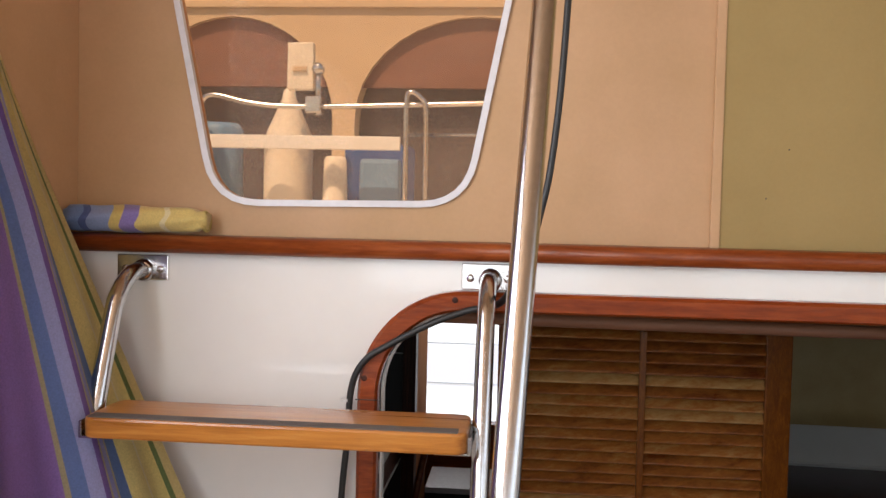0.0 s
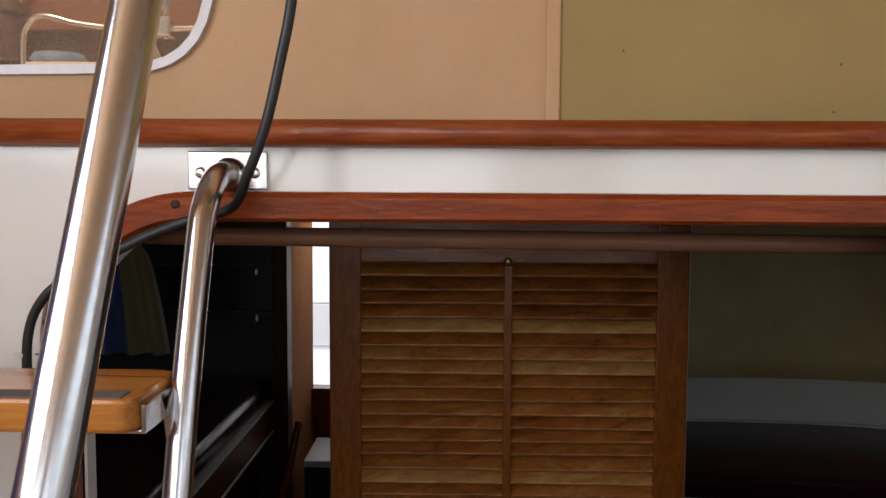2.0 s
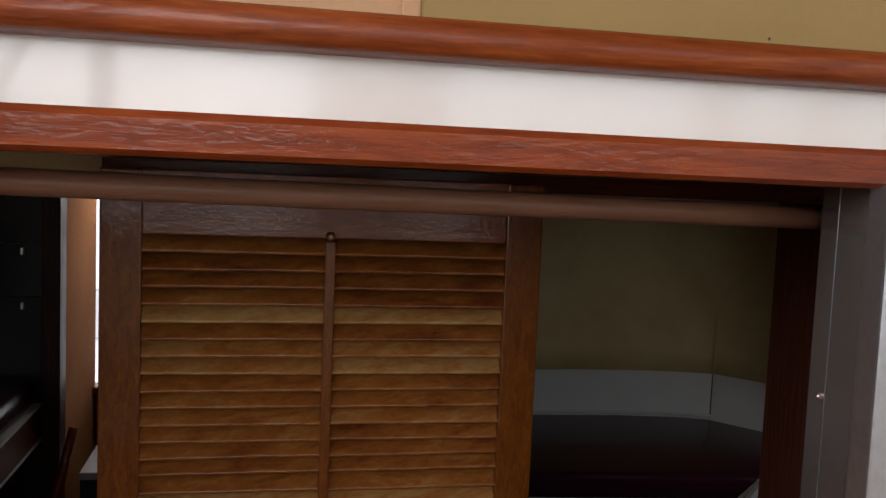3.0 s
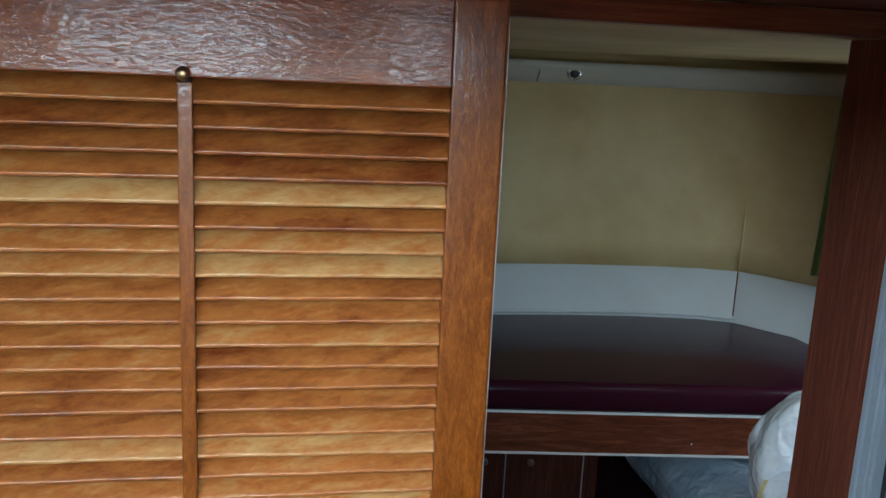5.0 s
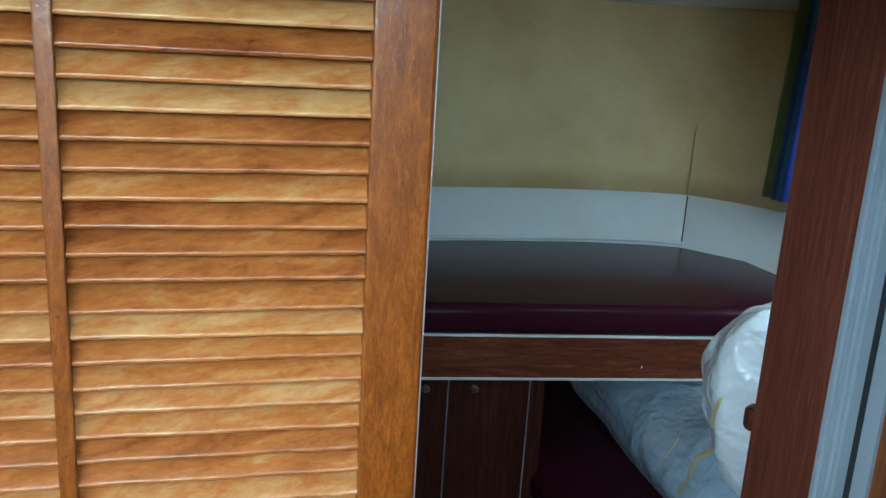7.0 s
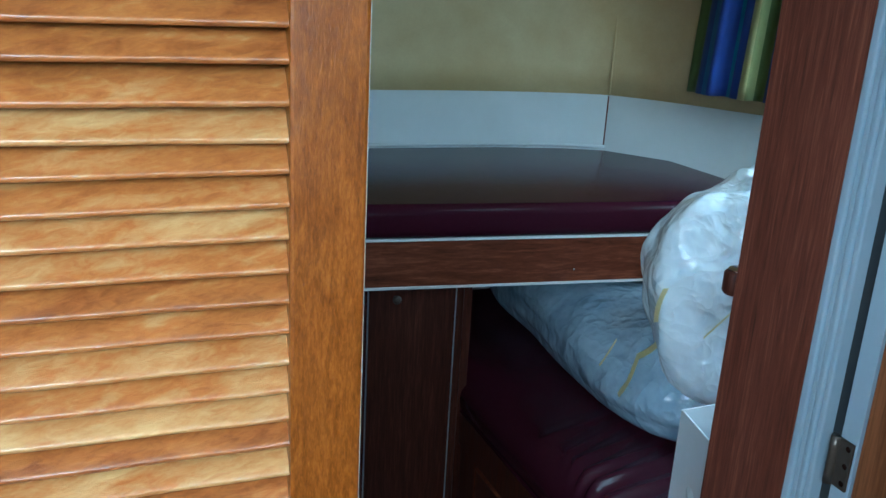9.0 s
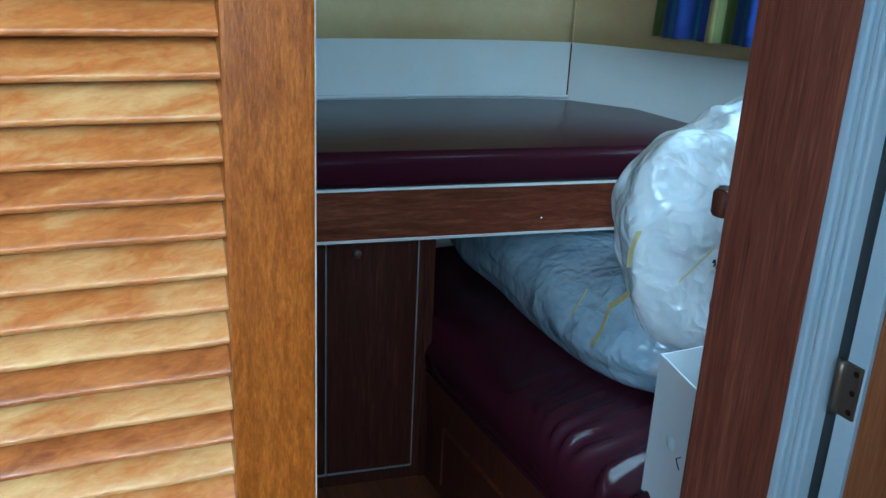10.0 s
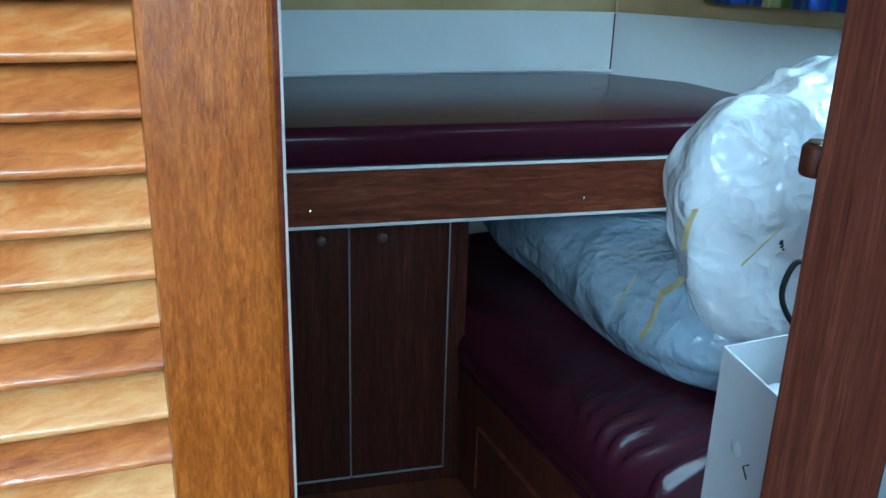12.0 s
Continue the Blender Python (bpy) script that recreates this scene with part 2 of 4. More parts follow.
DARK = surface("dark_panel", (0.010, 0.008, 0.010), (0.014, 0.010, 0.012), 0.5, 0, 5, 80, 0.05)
GRIP = surface("grey_grip_tape", (0.10, 0.085, 0.075), (0.13, 0.11, 0.10), 0.9, 0, 8, 500, 0.5)
CARD = surface("white_cardboard", (0.72, 0.73, 0.74), (0.68, 0.69, 0.70), 0.6, 0, 5, 90, 0.05, grain=0.02)
BAG = surface("white_plastic_film", (0.86, 0.90, 0.92), (0.80, 0.85, 0.88), 0.22, 0, 7, 16, 0.5, grain=0.03, depth=0.006)
bag_skin = BAG.node_tree.nodes["Principled BSDF"]
bag_skin.inputs["Subsurface Weight"].default_value = 0.3
bag_skin.inputs["Subsurface Radius"].default_value = (0.9, 1.0, 1.1)
bag_skin.inputs["Subsurface Scale"].default_value = 0.04


def crinkled_film(m):
    n, l = m.node_tree.nodes, m.node_tree.links
    mp = coords(n, l, (1, 1, 1))
    warp = noise_tex(n, l, mp, 6.0, 3.0, 0.5)
    bent = n.new("ShaderNodeMix")
    bent.data_type, bent.inputs[0].default_value = "VECTOR", 0.35
    l.new(mp.outputs[0], bent.inputs[4])
    l.new(warp.outputs["Color"], bent.inputs[5])
    total = None
    for scale, share in ((8.0, 1.0), (21.0, 0.35)):
        cell = n.new("ShaderNodeTexVoronoi")
        cell.inputs["Scale"].default_value = scale
        l.new(bent.outputs[1], cell.inputs["Vector"])
        mul = n.new("ShaderNodeMath")
        mul.operation, mul.inputs[1].default_value = "MULTIPLY_ADD", share
        l.new(cell.outputs["Distance"], mul.inputs[0])
        if total:
            l.new(total, mul.inputs[2])
        else:
            mul.inputs[2].default_value = 0.0
        total = mul.outputs[0]
    bumped(n, l, m.node_tree.nodes["Principled BSDF"], total, 0.85, 0.02)


crinkled_film(BAG)
# grey-blue for dark contents showing through, with the berth's shade painted in
LONG_BAG = surface("shaded_grey_blue_film", (0.38, 0.46, 0.54), (0.25, 0.32, 0.40), 0.22, 0, 9, 30, 0.5, grain=0.05, depth=0.006)
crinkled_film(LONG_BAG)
TAPE = surface("yellow_drawstring", (0.84, 0.76, 0.42), (0.78, 0.70, 0.36), 0.4, 0, 8, 100, 0.05)
BLUE = surface("blue_plastic", (0.02, 0.09, 0.32), (0.025, 0.11, 0.36), 0.5, 0, 4, 60, 0.05)
LIGHT_BLUE = surface("light_blue_plastic", (0.12, 0.25, 0.42), (0.14, 0.28, 0.45), 0.5, 0, 4, 60, 0.05)
STUCCO = surface("beige_stucco", (0.62, 0.47, 0.30), (0.56, 0.42, 0.27), 0.9, 0, 1.5, 60, 0.3)
BROWN = surface("brown_shutter", (0.20, 0.085, 0.05), (0.16, 0.07, 0.04), 0.7, 0, 3, 60, 0.2, 0, (0.2, 1, 3))
# painted shade inside the arches, and the awning's own dark brown canvas
SHADE = surface("arch_shade_and_canvas", (0.07, 0.05, 0.045), (0.05, 0.04, 0.035), 0.8, 0, 3, 40, 0.1)
CONCRETE = surface("quay_concrete", (0.30, 0.29, 0.27), (0.24, 0.23, 0.22), 0.9, 0, 0.8, 30, 0.3)
FRAME_PVC = surface("pale_grey_frame", (0.66, 0.64, 0.66), (0.60, 0.58, 0.60), 0.35, 0, 4, 60, 0.03)
VINYL_PANE = clear_sheet("tinted_window_vinyl", (1.0, 0.82, 0.66), 0.07, 0.05, 0.06, (0.85, 0.62, 0.46))
CABIN_PANE = clear_sheet("cabin_window_pane", (0.95, 0.97, 1.0), 0.8, 0.02)
STRIPE_CLOTH = stripes("striped_curtain_cloth", 0, 0.42, [(0.0, (0.35, 0.20, 0.55)), (0.66, (0.52, 0.44, 0.26)), (0.668, (0.18, 0.26, 0.55)), (0.70, (0.44, 0.44, 0.72)), (0.735, (0.22, 0.12, 0.39)), (0.755, (0.55, 0.45, 0.26)), (0.763, (0.36, 0.36, 0.65)), (0.785, (0.52, 0.44, 0.26)), (0.792, (0.13, 0.21, 0.45)), (0.825, (0.80, 0.66, 0.26)), (0.90, (0.80, 0.70, 0.44)), (0.908, (0.80, 0.66, 0.26)), (0.968, (0.16, 0.21, 0.07)), (0.98, (0.68, 0.55, 0.25))])
ROLL_CLOTH = stripes("striped_roll_cloth", 0, 0.25, [(0.0, (0.14, 0.22, 0.44)), (0.15, (0.06, 0.09, 0.24)), (0.20, (0.24, 0.30, 0.50)), (0.36, (0.62, 0.46, 0.14)), (0.44, (0.22, 0.17, 0.42)), (0.55, (0.66, 0.50, 0.17)), (0.72, (0.72, 0.62, 0.36)), (0.76, (0.66, 0.50, 0.17))])
BLUE_CLOTH = stripes("blue_striped_curtain_cloth", 0, 0.24, [(0.0, (0.140, 0.182, 0.042)), (0.14, (0.042, 0.084, 0.280)), (0.26, (0.070, 0.196, 0.420)), (0.34, (0.056, 0.098, 0.448)), (0.58, (0.070, 0.336, 0.504)), (0.66, (0.056, 0.098, 0.420)), (0.80, (0.700, 0.644, 0.280)), (0.92, (0.42, 0.44, 0.16))])


# ---- building helpers ----
def mesh_of(bm, material, smooth=False):
    me = bpy.data.meshes.new("mesh")
    bmesh.ops.recalc_face_normals(bm, faces=bm.faces)
    for f in bm.faces:
        f.smooth = smooth
    bm.to_mesh(me)
    bm.free()
    me.materials.append(material)
    return me


def thing(name, base, label, category, group="", kind=""):
    ob = new(name)
    ob.location = base
    ob.empty_display_size = 0.05
    return tagged(ob, label, category, group, kind)


def part(name, bm, material, parent, label="", smooth=False):
    """One mesh in world coordinates under a thing or under a part."""
    ob = new(name, mesh_of(bm, material, smooth))
    ob.parent = parent
    if parent.type == "EMPTY":
        ob.matrix_parent_inverse = Matrix.Translation(parent.location).inverted()
    return tagged(ob, label)


def solid(name, bm, material, label, category, group="", kind="", smooth=False):
    return tagged(new(name, mesh_of(bm, material, smooth)), label, category, group, kind)


def box(x0, x1, y0, y1, z0, z1, bevel=0.0, segments=2, into=None):
    bm = into or bmesh.new()
    made = bmesh.ops.create_cube(bm, size=1.0, matrix=Matrix.LocRotScale(((x0 + x1) / 2, (y0 + y1) / 2, (z0 + z1) / 2), None, (abs(x1 - x0), abs(y1 - y0), abs(z1 - z0))))
    if bevel:
        edges = list({e for v in made["verts"] for e in v.link_edges})
        bmesh.ops.bevel(bm, geom=edges, offset=bevel, segments=segments, affect="EDGES", profile=0.6)
    return bm


def turned(bm, m):
    bmesh.ops.transform(bm, matrix=m, verts=bm.verts)
    return bm


def beam(p, q, width, z0, z1, bevel=0.0):
    """An upright board whose front runs from p to q in plan, width thick behind it (to the left of the way p to q)."""
    (ax, ay), (bx, by) = p, q
    length, ang = math.hypot(bx - ax, by - ay), math.atan2(by - ay, bx - ax)
    return turned(box(0, length, 0, width, z0, z1, bevel), Matrix.Translation((ax, ay, 0)) @ Matrix.Rotation(ang, 4, "Z"))


def prism(outline, y0, y1, bevel=0.0):
    """A plate with an outline in x and z, from y0 to y1."""
    bm = bmesh.new()
    f = bm.faces.new([bm.verts.new((x, y0, z)) for x, z in outline])
    out = bmesh.ops.extrude_face_region(bm, geom=[f])
    bmesh.ops.translate(bm, vec=(0, y1 - y0, 0), verts=[v for v in out["geom"] if isinstance(v, bmesh.types.BMVert)])
    if bevel:
        bmesh.ops.bevel(bm, geom=bm.edges[:], offset=bevel, segments=2, affect="EDGES")
    return bm


def slab(outline, z0, z1, bevel=0.0, segments=3):
    bm = bmesh.new()
    f = bm.faces.new([bm.verts.new((x, y, z0)) for x, y in outline])
    out = bmesh.ops.extrude_face_region(bm, geom=[f])
    bmesh.ops.translate(bm, vec=(0, 0, z1 - z0), verts=[v for v in out["geom"] if isinstance(v, bmesh.types.BMVert)])
    if bevel:
        bmesh.ops.bevel(bm, geom=bm.edges[:], offset=bevel, segments=segments, affect="EDGES", profile=0.5)
    return bm


def curve_points(points, steps=8):
    """A smooth line through the points."""
    ps = [Vector(p) for p in points]
    ps = [2 * ps[0] - ps[1], *ps, 2 * ps[-1] - ps[-2]]
    out = []
    for a, b, c, d in zip(ps, ps[1:], ps[2:], ps[3:]):
        for i in range(steps):
            t = i / steps
            out.append(0.5 * (2 * b + (c - a) * t + (2 * a - 5 * b + 4 * c - d) * t * t + (3 * b - a - 3 * c + d) * t ** 3))
    return out + [ps[-2]]


def tube(points, radius, sides=14, into=None, flat=1.0):
    bm = into or bmesh.new()
    rings, up = [], None
    for i, p in enumerate(points):
        way = (points[min(i + 1, len(points) - 1)] - points[max(i - 1, 0)]).normalized()
        up = (Vector((0.31, 0.17, 0.93)) if up is None else up)
        side = way.cross(up).normalized()
        up = side.cross(way).normalized()
        rings.append([bm.verts.new(p + radius * (math.cos(a) * side + math.sin(a) * flat * up)) for a in (2 * math.pi * k / sides for k in range(sides))])
    for r, s in zip(rings, rings[1:]):
        for k in range(sides):
            bm.faces.new((r[k], r[(k + 1) % sides], s[(k + 1) % sides], s[k]))
    bm.faces.new(rings[0])
    bm.faces.new(rings[-1])
    return bm


def lathe(profile, centre, axis="Z", sides=24, into=None):
    """A turned body: (radius, height) pairs round an upright axis, or round x or y."""
    bm = into or bmesh.new()
    m = Matrix.Translation(centre) @ {"Z": Matrix(), "Y": Matrix.Rotation(radians(90), 4, "X"), "X": Matrix.Rotation(radians(90), 4, "Y")}[axis]
    rings = [[bm.verts.new(m @ Vector((r * math.cos(a), r * math.sin(a), h))) for a in (2 * math.pi * k / sides for k in range(sides))] for r, h in profile]
    for r, s in zip(rings, rings[1:]):
        for k in range(sides):
            bm.faces.new((r[k], r[(k + 1) % sides], s[(k + 1) % sides], s[k]))
    bm.faces.new(rings[0])
    bm.faces.new(rings[-1])
    return bm


def sheet(nu, nv, place, thick=0.0):
    """A cloth of nu x nv quads; place(u, v) gives the point, u in metres for the stripes."""
    bm = bmesh.new()
    uv = bm.loops.layers.uv.new("weave")
    grid = [[bm.verts.new(place(i / nu, j / nv)[0]) for j in range(nv + 1)] for i in range(nu + 1)]
    for i in range(nu):
        for j in range(nv):
            f = bm.faces.new((grid[i][j], grid[i + 1][j], grid[i + 1][j + 1], grid[i][j + 1]))
            for loop, (a, c) in zip(f.loops, ((i, j), (i + 1, j), (i + 1, j + 1), (i, j + 1))):
                loop[uv].uv = place(a / nu, c / nv)[1]
    if thick:
        bmesh.ops.solidify(bm, geom=bm.faces[:], thickness=thick)
    return bm


def screw(parent, centre, material, r=0.004, axis="Y", name="screw"):
    part(name, lathe([(r, 0.0), (r, 0.0012), (r * 0.6, 0.0022), (r * 0.1, 0.0024)], centre, axis, 12), material, parent)


FLOOR_LOW = -0.53
BULK = 1.344
LOUVRE = 2.063

# ---- setting: ground, floors, walls, ceilings ----
solid("ground", box(-400, 400, -400, 400, -1.6, -1.5), CONCRETE, "grey concrete quay ground", "ground", kind="structure")


def floor_steps():
    profile = [(-1.22, -0.06), (-1.22, 0.0), (0.86, 0.0), (0.86, -0.17), (1.1, -0.17), (1.1, -0.34), (1.33, -0.34), (1.33, FLOOR_LOW), (4.6, FLOOR_LOW), (4.6, -0.62), (0.8, -0.62), (0.8, -0.06)]
    bm = bmesh.new()
    f = bm.faces.new([bm.verts.new((-1.6, y, z)) for y, z in profile])
    out = bmesh.ops.extrude_face_region(bm, geom=[f])
    bmesh.ops.translate(bm, vec=(4.8, 0, 0), verts=[v for v in out["geom"] if isinstance(v, bmesh.types.BMVert)])
    return bm


solid("floor", floor_steps(), FLOOR_WOOD, "dark wooden cabin sole stepping down from the cockpit", "floor", kind="structure")


def arc(cx, cz, r, a0, a1, n=14):
    return [(cx + r * math.cos(radians(a0 + (a1 - a0) * i / n)), cz + r * math.sin(radians(a0 + (a1 - a0) * i / n))) for i in range(n + 1)]


ARC_X, ARC_Z, ARC_OUT, ARC_IN = -0.081, 1.224, 0.167, 0.134
HEAD = ARC_Z + ARC_OUT
bulkhead = [(-0.74, FLOOR_LOW), (-0.74, 1.44), (1.9, 1.44), (1.9, HEAD - 0.006)] + arc(ARC_X, ARC_Z, ARC_OUT - 0.006, 90, 180) + [(ARC_X - ARC_OUT + 0.006, FLOOR_LOW)]
solid("wall_bulkhead", prism(bulkhead, BULK, BULK + 0.03), GELCOAT, "glossy white bulkhead with a round-cornered companionway", "wall", kind="structure")


def ring_wall(inner, outer, y0, y1):
    """A plate with a hole: both outlines have as many points."""
    bm = bmesh.new()
    loops = [[bm.verts.new((x, y, z)) for x, z in o] for y in (y0, y1) for o in (inner, outer)]
    n = len(inner)
    for k in range(n):
        j = (k + 1) % n
        i0, o0, i1, o1 = loops
        bm.faces.new((i0[k], i0[j], o0[j], o0[k]))
        bm.faces.new((i1[k], o1[k], o1[j], i1[j]))
        bm.faces.new((i0[k], i1[k], i1[j], i0[j]))
        bm.faces.new((o0[k], o0[j], o1[j], o1[k]))
    return bm


def rounded_outline(corners, radii, n=7):
    out = []
    m = len(corners)
    for i, (c, r) in enumerate(zip(corners, radii)):
        p, a, b = Vector(c), Vector(corners[i - 1]), Vector(corners[(i + 1) % m])
        u, v = (a - p).normalized(), (b - p).normalized()
        for k in range(n):
            t = k / (n - 1)
            out.append(tuple((p + u * r) * (1 - t) ** 2 + p * 2 * t * (1 - t) + (p + v * r) * t * t))
    return out


WIN = [(-0.496, 1.524), (-0.091, 1.529), (-0.002, 2.0), (-0.593, 2.0)]
WIN_R = [0.07, 0.07, 0.08, 0.08]
TAN_Y = 1.378
hole = rounded_outline(WIN, WIN_R)


def grown(outline, d):
    c = Vector((sum(p[0] for p in outline) / len(outline), sum(p[1] for p in outline) / len(outline)))
    out = []
    for k, p in enumerate(outline):
        a, b = Vector(outline[k - 1]), Vector(outline[(k + 1) % len(outline)])
        t = (b - a).normalized()
        nrm = Vector((t.y, -t.x))
        if nrm.dot(Vector(p) - c) < 0:
            nrm = -nrm
        out.append(tuple(Vector(p) + nrm * d))
    return out


outer = []
for i, (cx, cz) in enumerate([(-0.76, 1.40), (0.292, 1.40), (0.292, 2.2), (-0.76, 2.2)]):
    outer += [(cx, cz)] * 7
outer = [(x + 0.0004 * k, z + 0.0003 * k) for k, (x, z) in enumerate(outer)]
solid("wall_front_enclosure", ring_wall(hole, outer, TAN_Y, TAN_Y + 0.02), TAN, "pinkish tan vinyl wall panel with a window", "wall", kind="structure")
solid("wall_front_panel", box(0.308, 1.9, TAN_Y - 0.004, TAN_Y + 0.02, 1.40, 2.2), OLIVE, "olive tan lined wall panel with small pinholes", "wall", kind="structure")
solid("trim_batten", box(0.295, 0.310, TAN_Y - 0.007, TAN_Y + 0.02, 1.462, 2.2, 0.002), TAN, "narrow tan batten covering a panel joint", "trim", kind="structure")
for x, z in ((0.378, 1.544), (0.606, 1.479), (0.612, 1.53), (0.41, 1.62)):
    solid("pinhole", lathe([(0.0011, 0), (0.0012, 0.0006), (0.0007, 0.0009)], (x, TAN_Y - 0.004, z), "Y", 8), BLACK, "tiny dark pinhole plug in the olive panel", "pinhole", "pinholes in the panel")


def wall_with_gap(name, axis, at, thick, a0, a1, z0, z1, g0, g1, h0, h1, material, label):
    bm = bmesh.new()
    for b0, b1, c0, c1 in ((a0, g0, z0, z1), (g1, a1, z0, z1), (g0, g1, z0, h0), (g0, g1, h1, z1)):
        if axis == "y":
            box(b0, b1, at, at + thick, c0, c1, into=bm)
        else:
            box(at, at + thick, b0, b1, c0, c1, into=bm)
    return solid(name, bm, material, label, "wall", kind="structure")


wall_with_gap("wall_aft", "y", -1.24, 0.04, -0.775, 1.94, 0.0, 2.2, -0.72, 1.86, 1.15, 2.05, GELCOAT, "white cockpit wall with a wide open window")
solid("trim_aft_mullion", box(0.36, 0.83, -1.235, -1.205, 1.15, 2.05, 0.004), GELCOAT, "broad white mullion in the aft opening", "trim", kind="structure")
wall_with_gap("wall_port", "x", -0.775, 0.04, -1.2, TAN_Y + 0.02, 0.0, 2.2, -0.9, 0.8, 1.45, 2.05, TAN, "tan vinyl side wall with an open window")
wall_with_gap("wall_starboard", "x", 1.9, 0.04, -1.2, TAN_Y + 0.02, 0.0, 2.2, -1.15, 0.8, 1.45, 2.05, GELCOAT, "white cockpit side wall with an open window")
solid("trim_starboard_mullion", box(1.905, 1.935, -0.60, -0.46, 1.45, 2.05, 0.004), GELCOAT, "white mullion in the side opening", "trim", kind="structure")
solid("ceiling_cockpit", box(-0.775, 1.94, -1.24, TAN_Y + 0.02, 2.2, 2.24), TAN, "tan canvas cockpit roof", "ceiling", kind="structure")

# deck over the cabins, and the linings below it
solid("deck", box(-1.6, 3.2, TAN_Y + 0.02, 4.9, 1.40, 1.46), CREAM, "cream painted deck over the cabin", "deck", kind="structure")
solid("ceiling_passage", box(-1.6, 1.9, BULK + 0.03, 2.1, 1.362, 1.398), LAMINATE_H, "dark wood lined passage ceiling", "ceiling", kind="structure")
liner = bmesh.new()
# leaves a hole in the headliner for the added fill lamp
for b in ((-1.6, 1.43, 2.1, 4.9), (1.73, 3.2, 2.1, 4.9), (1.43, 1.73, 2.1, 2.30), (1.43, 1.73, 2.58, 4.9)):
    box(*b, 1.335, 1.395, into=liner)
solid("ceiling_cabin", liner, LINER, "pale olive vinyl headliner", "ceiling", kind="structure")
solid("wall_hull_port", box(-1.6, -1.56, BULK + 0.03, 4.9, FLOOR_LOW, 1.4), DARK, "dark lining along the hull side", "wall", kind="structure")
solid("wall_partition", box(0.36, 0.40, 2.12, 4.9, FLOOR_LOW, 1.34), LAMINATE, "dark laminate partition between the berths", "wall", kind="structure")

# the fore cabin's curved wall: lining above, white band below
LINE = [(0.4, 4.135), (1.1, 4.135), (1.45, 4.13), (1.65, 4.118), (1.8, 4.10), (1.93, 4.073), (2.043, 4.035)]
SIDE = [(2.043, 4.035), (2.13, 3.94), (2.21, 3.83), (2.40, 3.50), (2.52, 3.20)]


def leaning(line, z0, z1, lean0, lean1, thick, steps=1):
    """A wall along a line in plan that leans outwards from lean0 at z0 to lean1 at z1."""
    bm = bmesh.new()
    norms = []
    for i in range(len(line)):
        a, b = Vector(line[max(i - 1, 0)]), Vector(line[min(i + 1, len(line) - 1)])
        t = (b - a).normalized()
        norms.append(Vector((-t.y, t.x)))
    sides = []
    for off in (0.0, thick):
        rows = []
        for s in range(steps + 1):
            f = s / steps
            z, lean = z0 + (z1 - z0) * f, lean0 + (lean1 - lean0) * f ** 1.3
            rows.append([bm.verts.new((p[0] + n.x * (lean + off), p[1] + n.y * (lean + off), z)) for p, n in zip(line, norms)])
        sides.append(rows)
    for rows in sides:
        for r, q in zip(rows, rows[1:]):
            for k in range(len(line) - 1):
                bm.faces.new((r[k], r[k + 1], q[k + 1], q[k]))
    for a, b in ((sides[0][0], sides[1][0]), (sides[0][-1], sides[1][-1])):
        for k in range(len(line) - 1):
            bm.faces.new((a[k], a[k + 1], b[k + 1], b[k]))
    return bm


solid("wall_cabin_front", leaning(LINE + SIDE[1:], 0.565, 1.34, 0.012, 0.15, 0.03, 8), LINER, "olive vinyl wall lining, slightly stained", "wall", kind="structure", smooth=True)
solid("trim_corner_seam", tube([Vector((2.044 + 0.075 * f ** 1.3, 4.036 + 0.135 * f ** 1.3, 0.565 + 0.66 * f)) for f in (0, 0.25, 0.5, 0.75, 1)], 0.004, 6), LINER, "sewn seam in the vinyl lining", "trim", kind="structure", smooth=True)
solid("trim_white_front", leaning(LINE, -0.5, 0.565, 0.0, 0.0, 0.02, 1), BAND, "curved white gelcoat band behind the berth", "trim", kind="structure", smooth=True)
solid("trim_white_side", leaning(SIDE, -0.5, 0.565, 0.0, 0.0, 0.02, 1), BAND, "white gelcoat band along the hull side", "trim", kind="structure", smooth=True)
solid("trim_joint", box(2.0402, 2.060, 4.0335, 4.060, 0.385, 0.563), JAMB, "thin dark joint between two white panels", "trim", kind="structure")
solid("trim_band_lip", turned(tube([Vector((x, y - 0.006, 0.388)) for x, y in LINE], 0.006, 8), Matrix()), BAND, "rounded white lip under the band", "trim", kind="structure", smooth=True)
# the hull side goes on past the berth, with the window that lights the cabin
wall_with_gap("wall_hull_starboard", "x", 2.5, 0.04, 1.4, 3.25, FLOOR_LOW, 1.4, 2.37, 3.07, 0.66, 1.18, LINER, "olive lined hull side with an open window")
VALANCE = [(x, y + 0.115) for x, y in LINE] + [(2.16, 4.06), (2.28, 3.90), (2.47, 3.55), (2.56, 3.2)]
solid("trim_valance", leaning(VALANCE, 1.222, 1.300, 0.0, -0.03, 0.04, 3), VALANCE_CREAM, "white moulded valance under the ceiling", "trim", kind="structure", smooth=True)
solid("trim_valance_joint", turned(box(-0.0012, 0.0012, 0, 0.003, -0.04, 0.04), pose(1.285, 4.233, 1.262, 0, 14, 0)), BLACK, "dark joint in the valance", "trim", kind="structure")

# wall with the doorway to the fore cabin
solid("wall_doorway_side", box(1.262, 2.5, 2.10, 2.13, FLOOR_LOW, 1.34), LAMINATE, "dark laminate bulkhead beside the doorway", "wall", kind="structure")
solid("wall_doorway_head", box(-0.05, 1.262, 2.085, 2.12, 1.331, 1.36), LAMINATE_H, "dark wooden beam over the doorway", "wall", kind="structure")


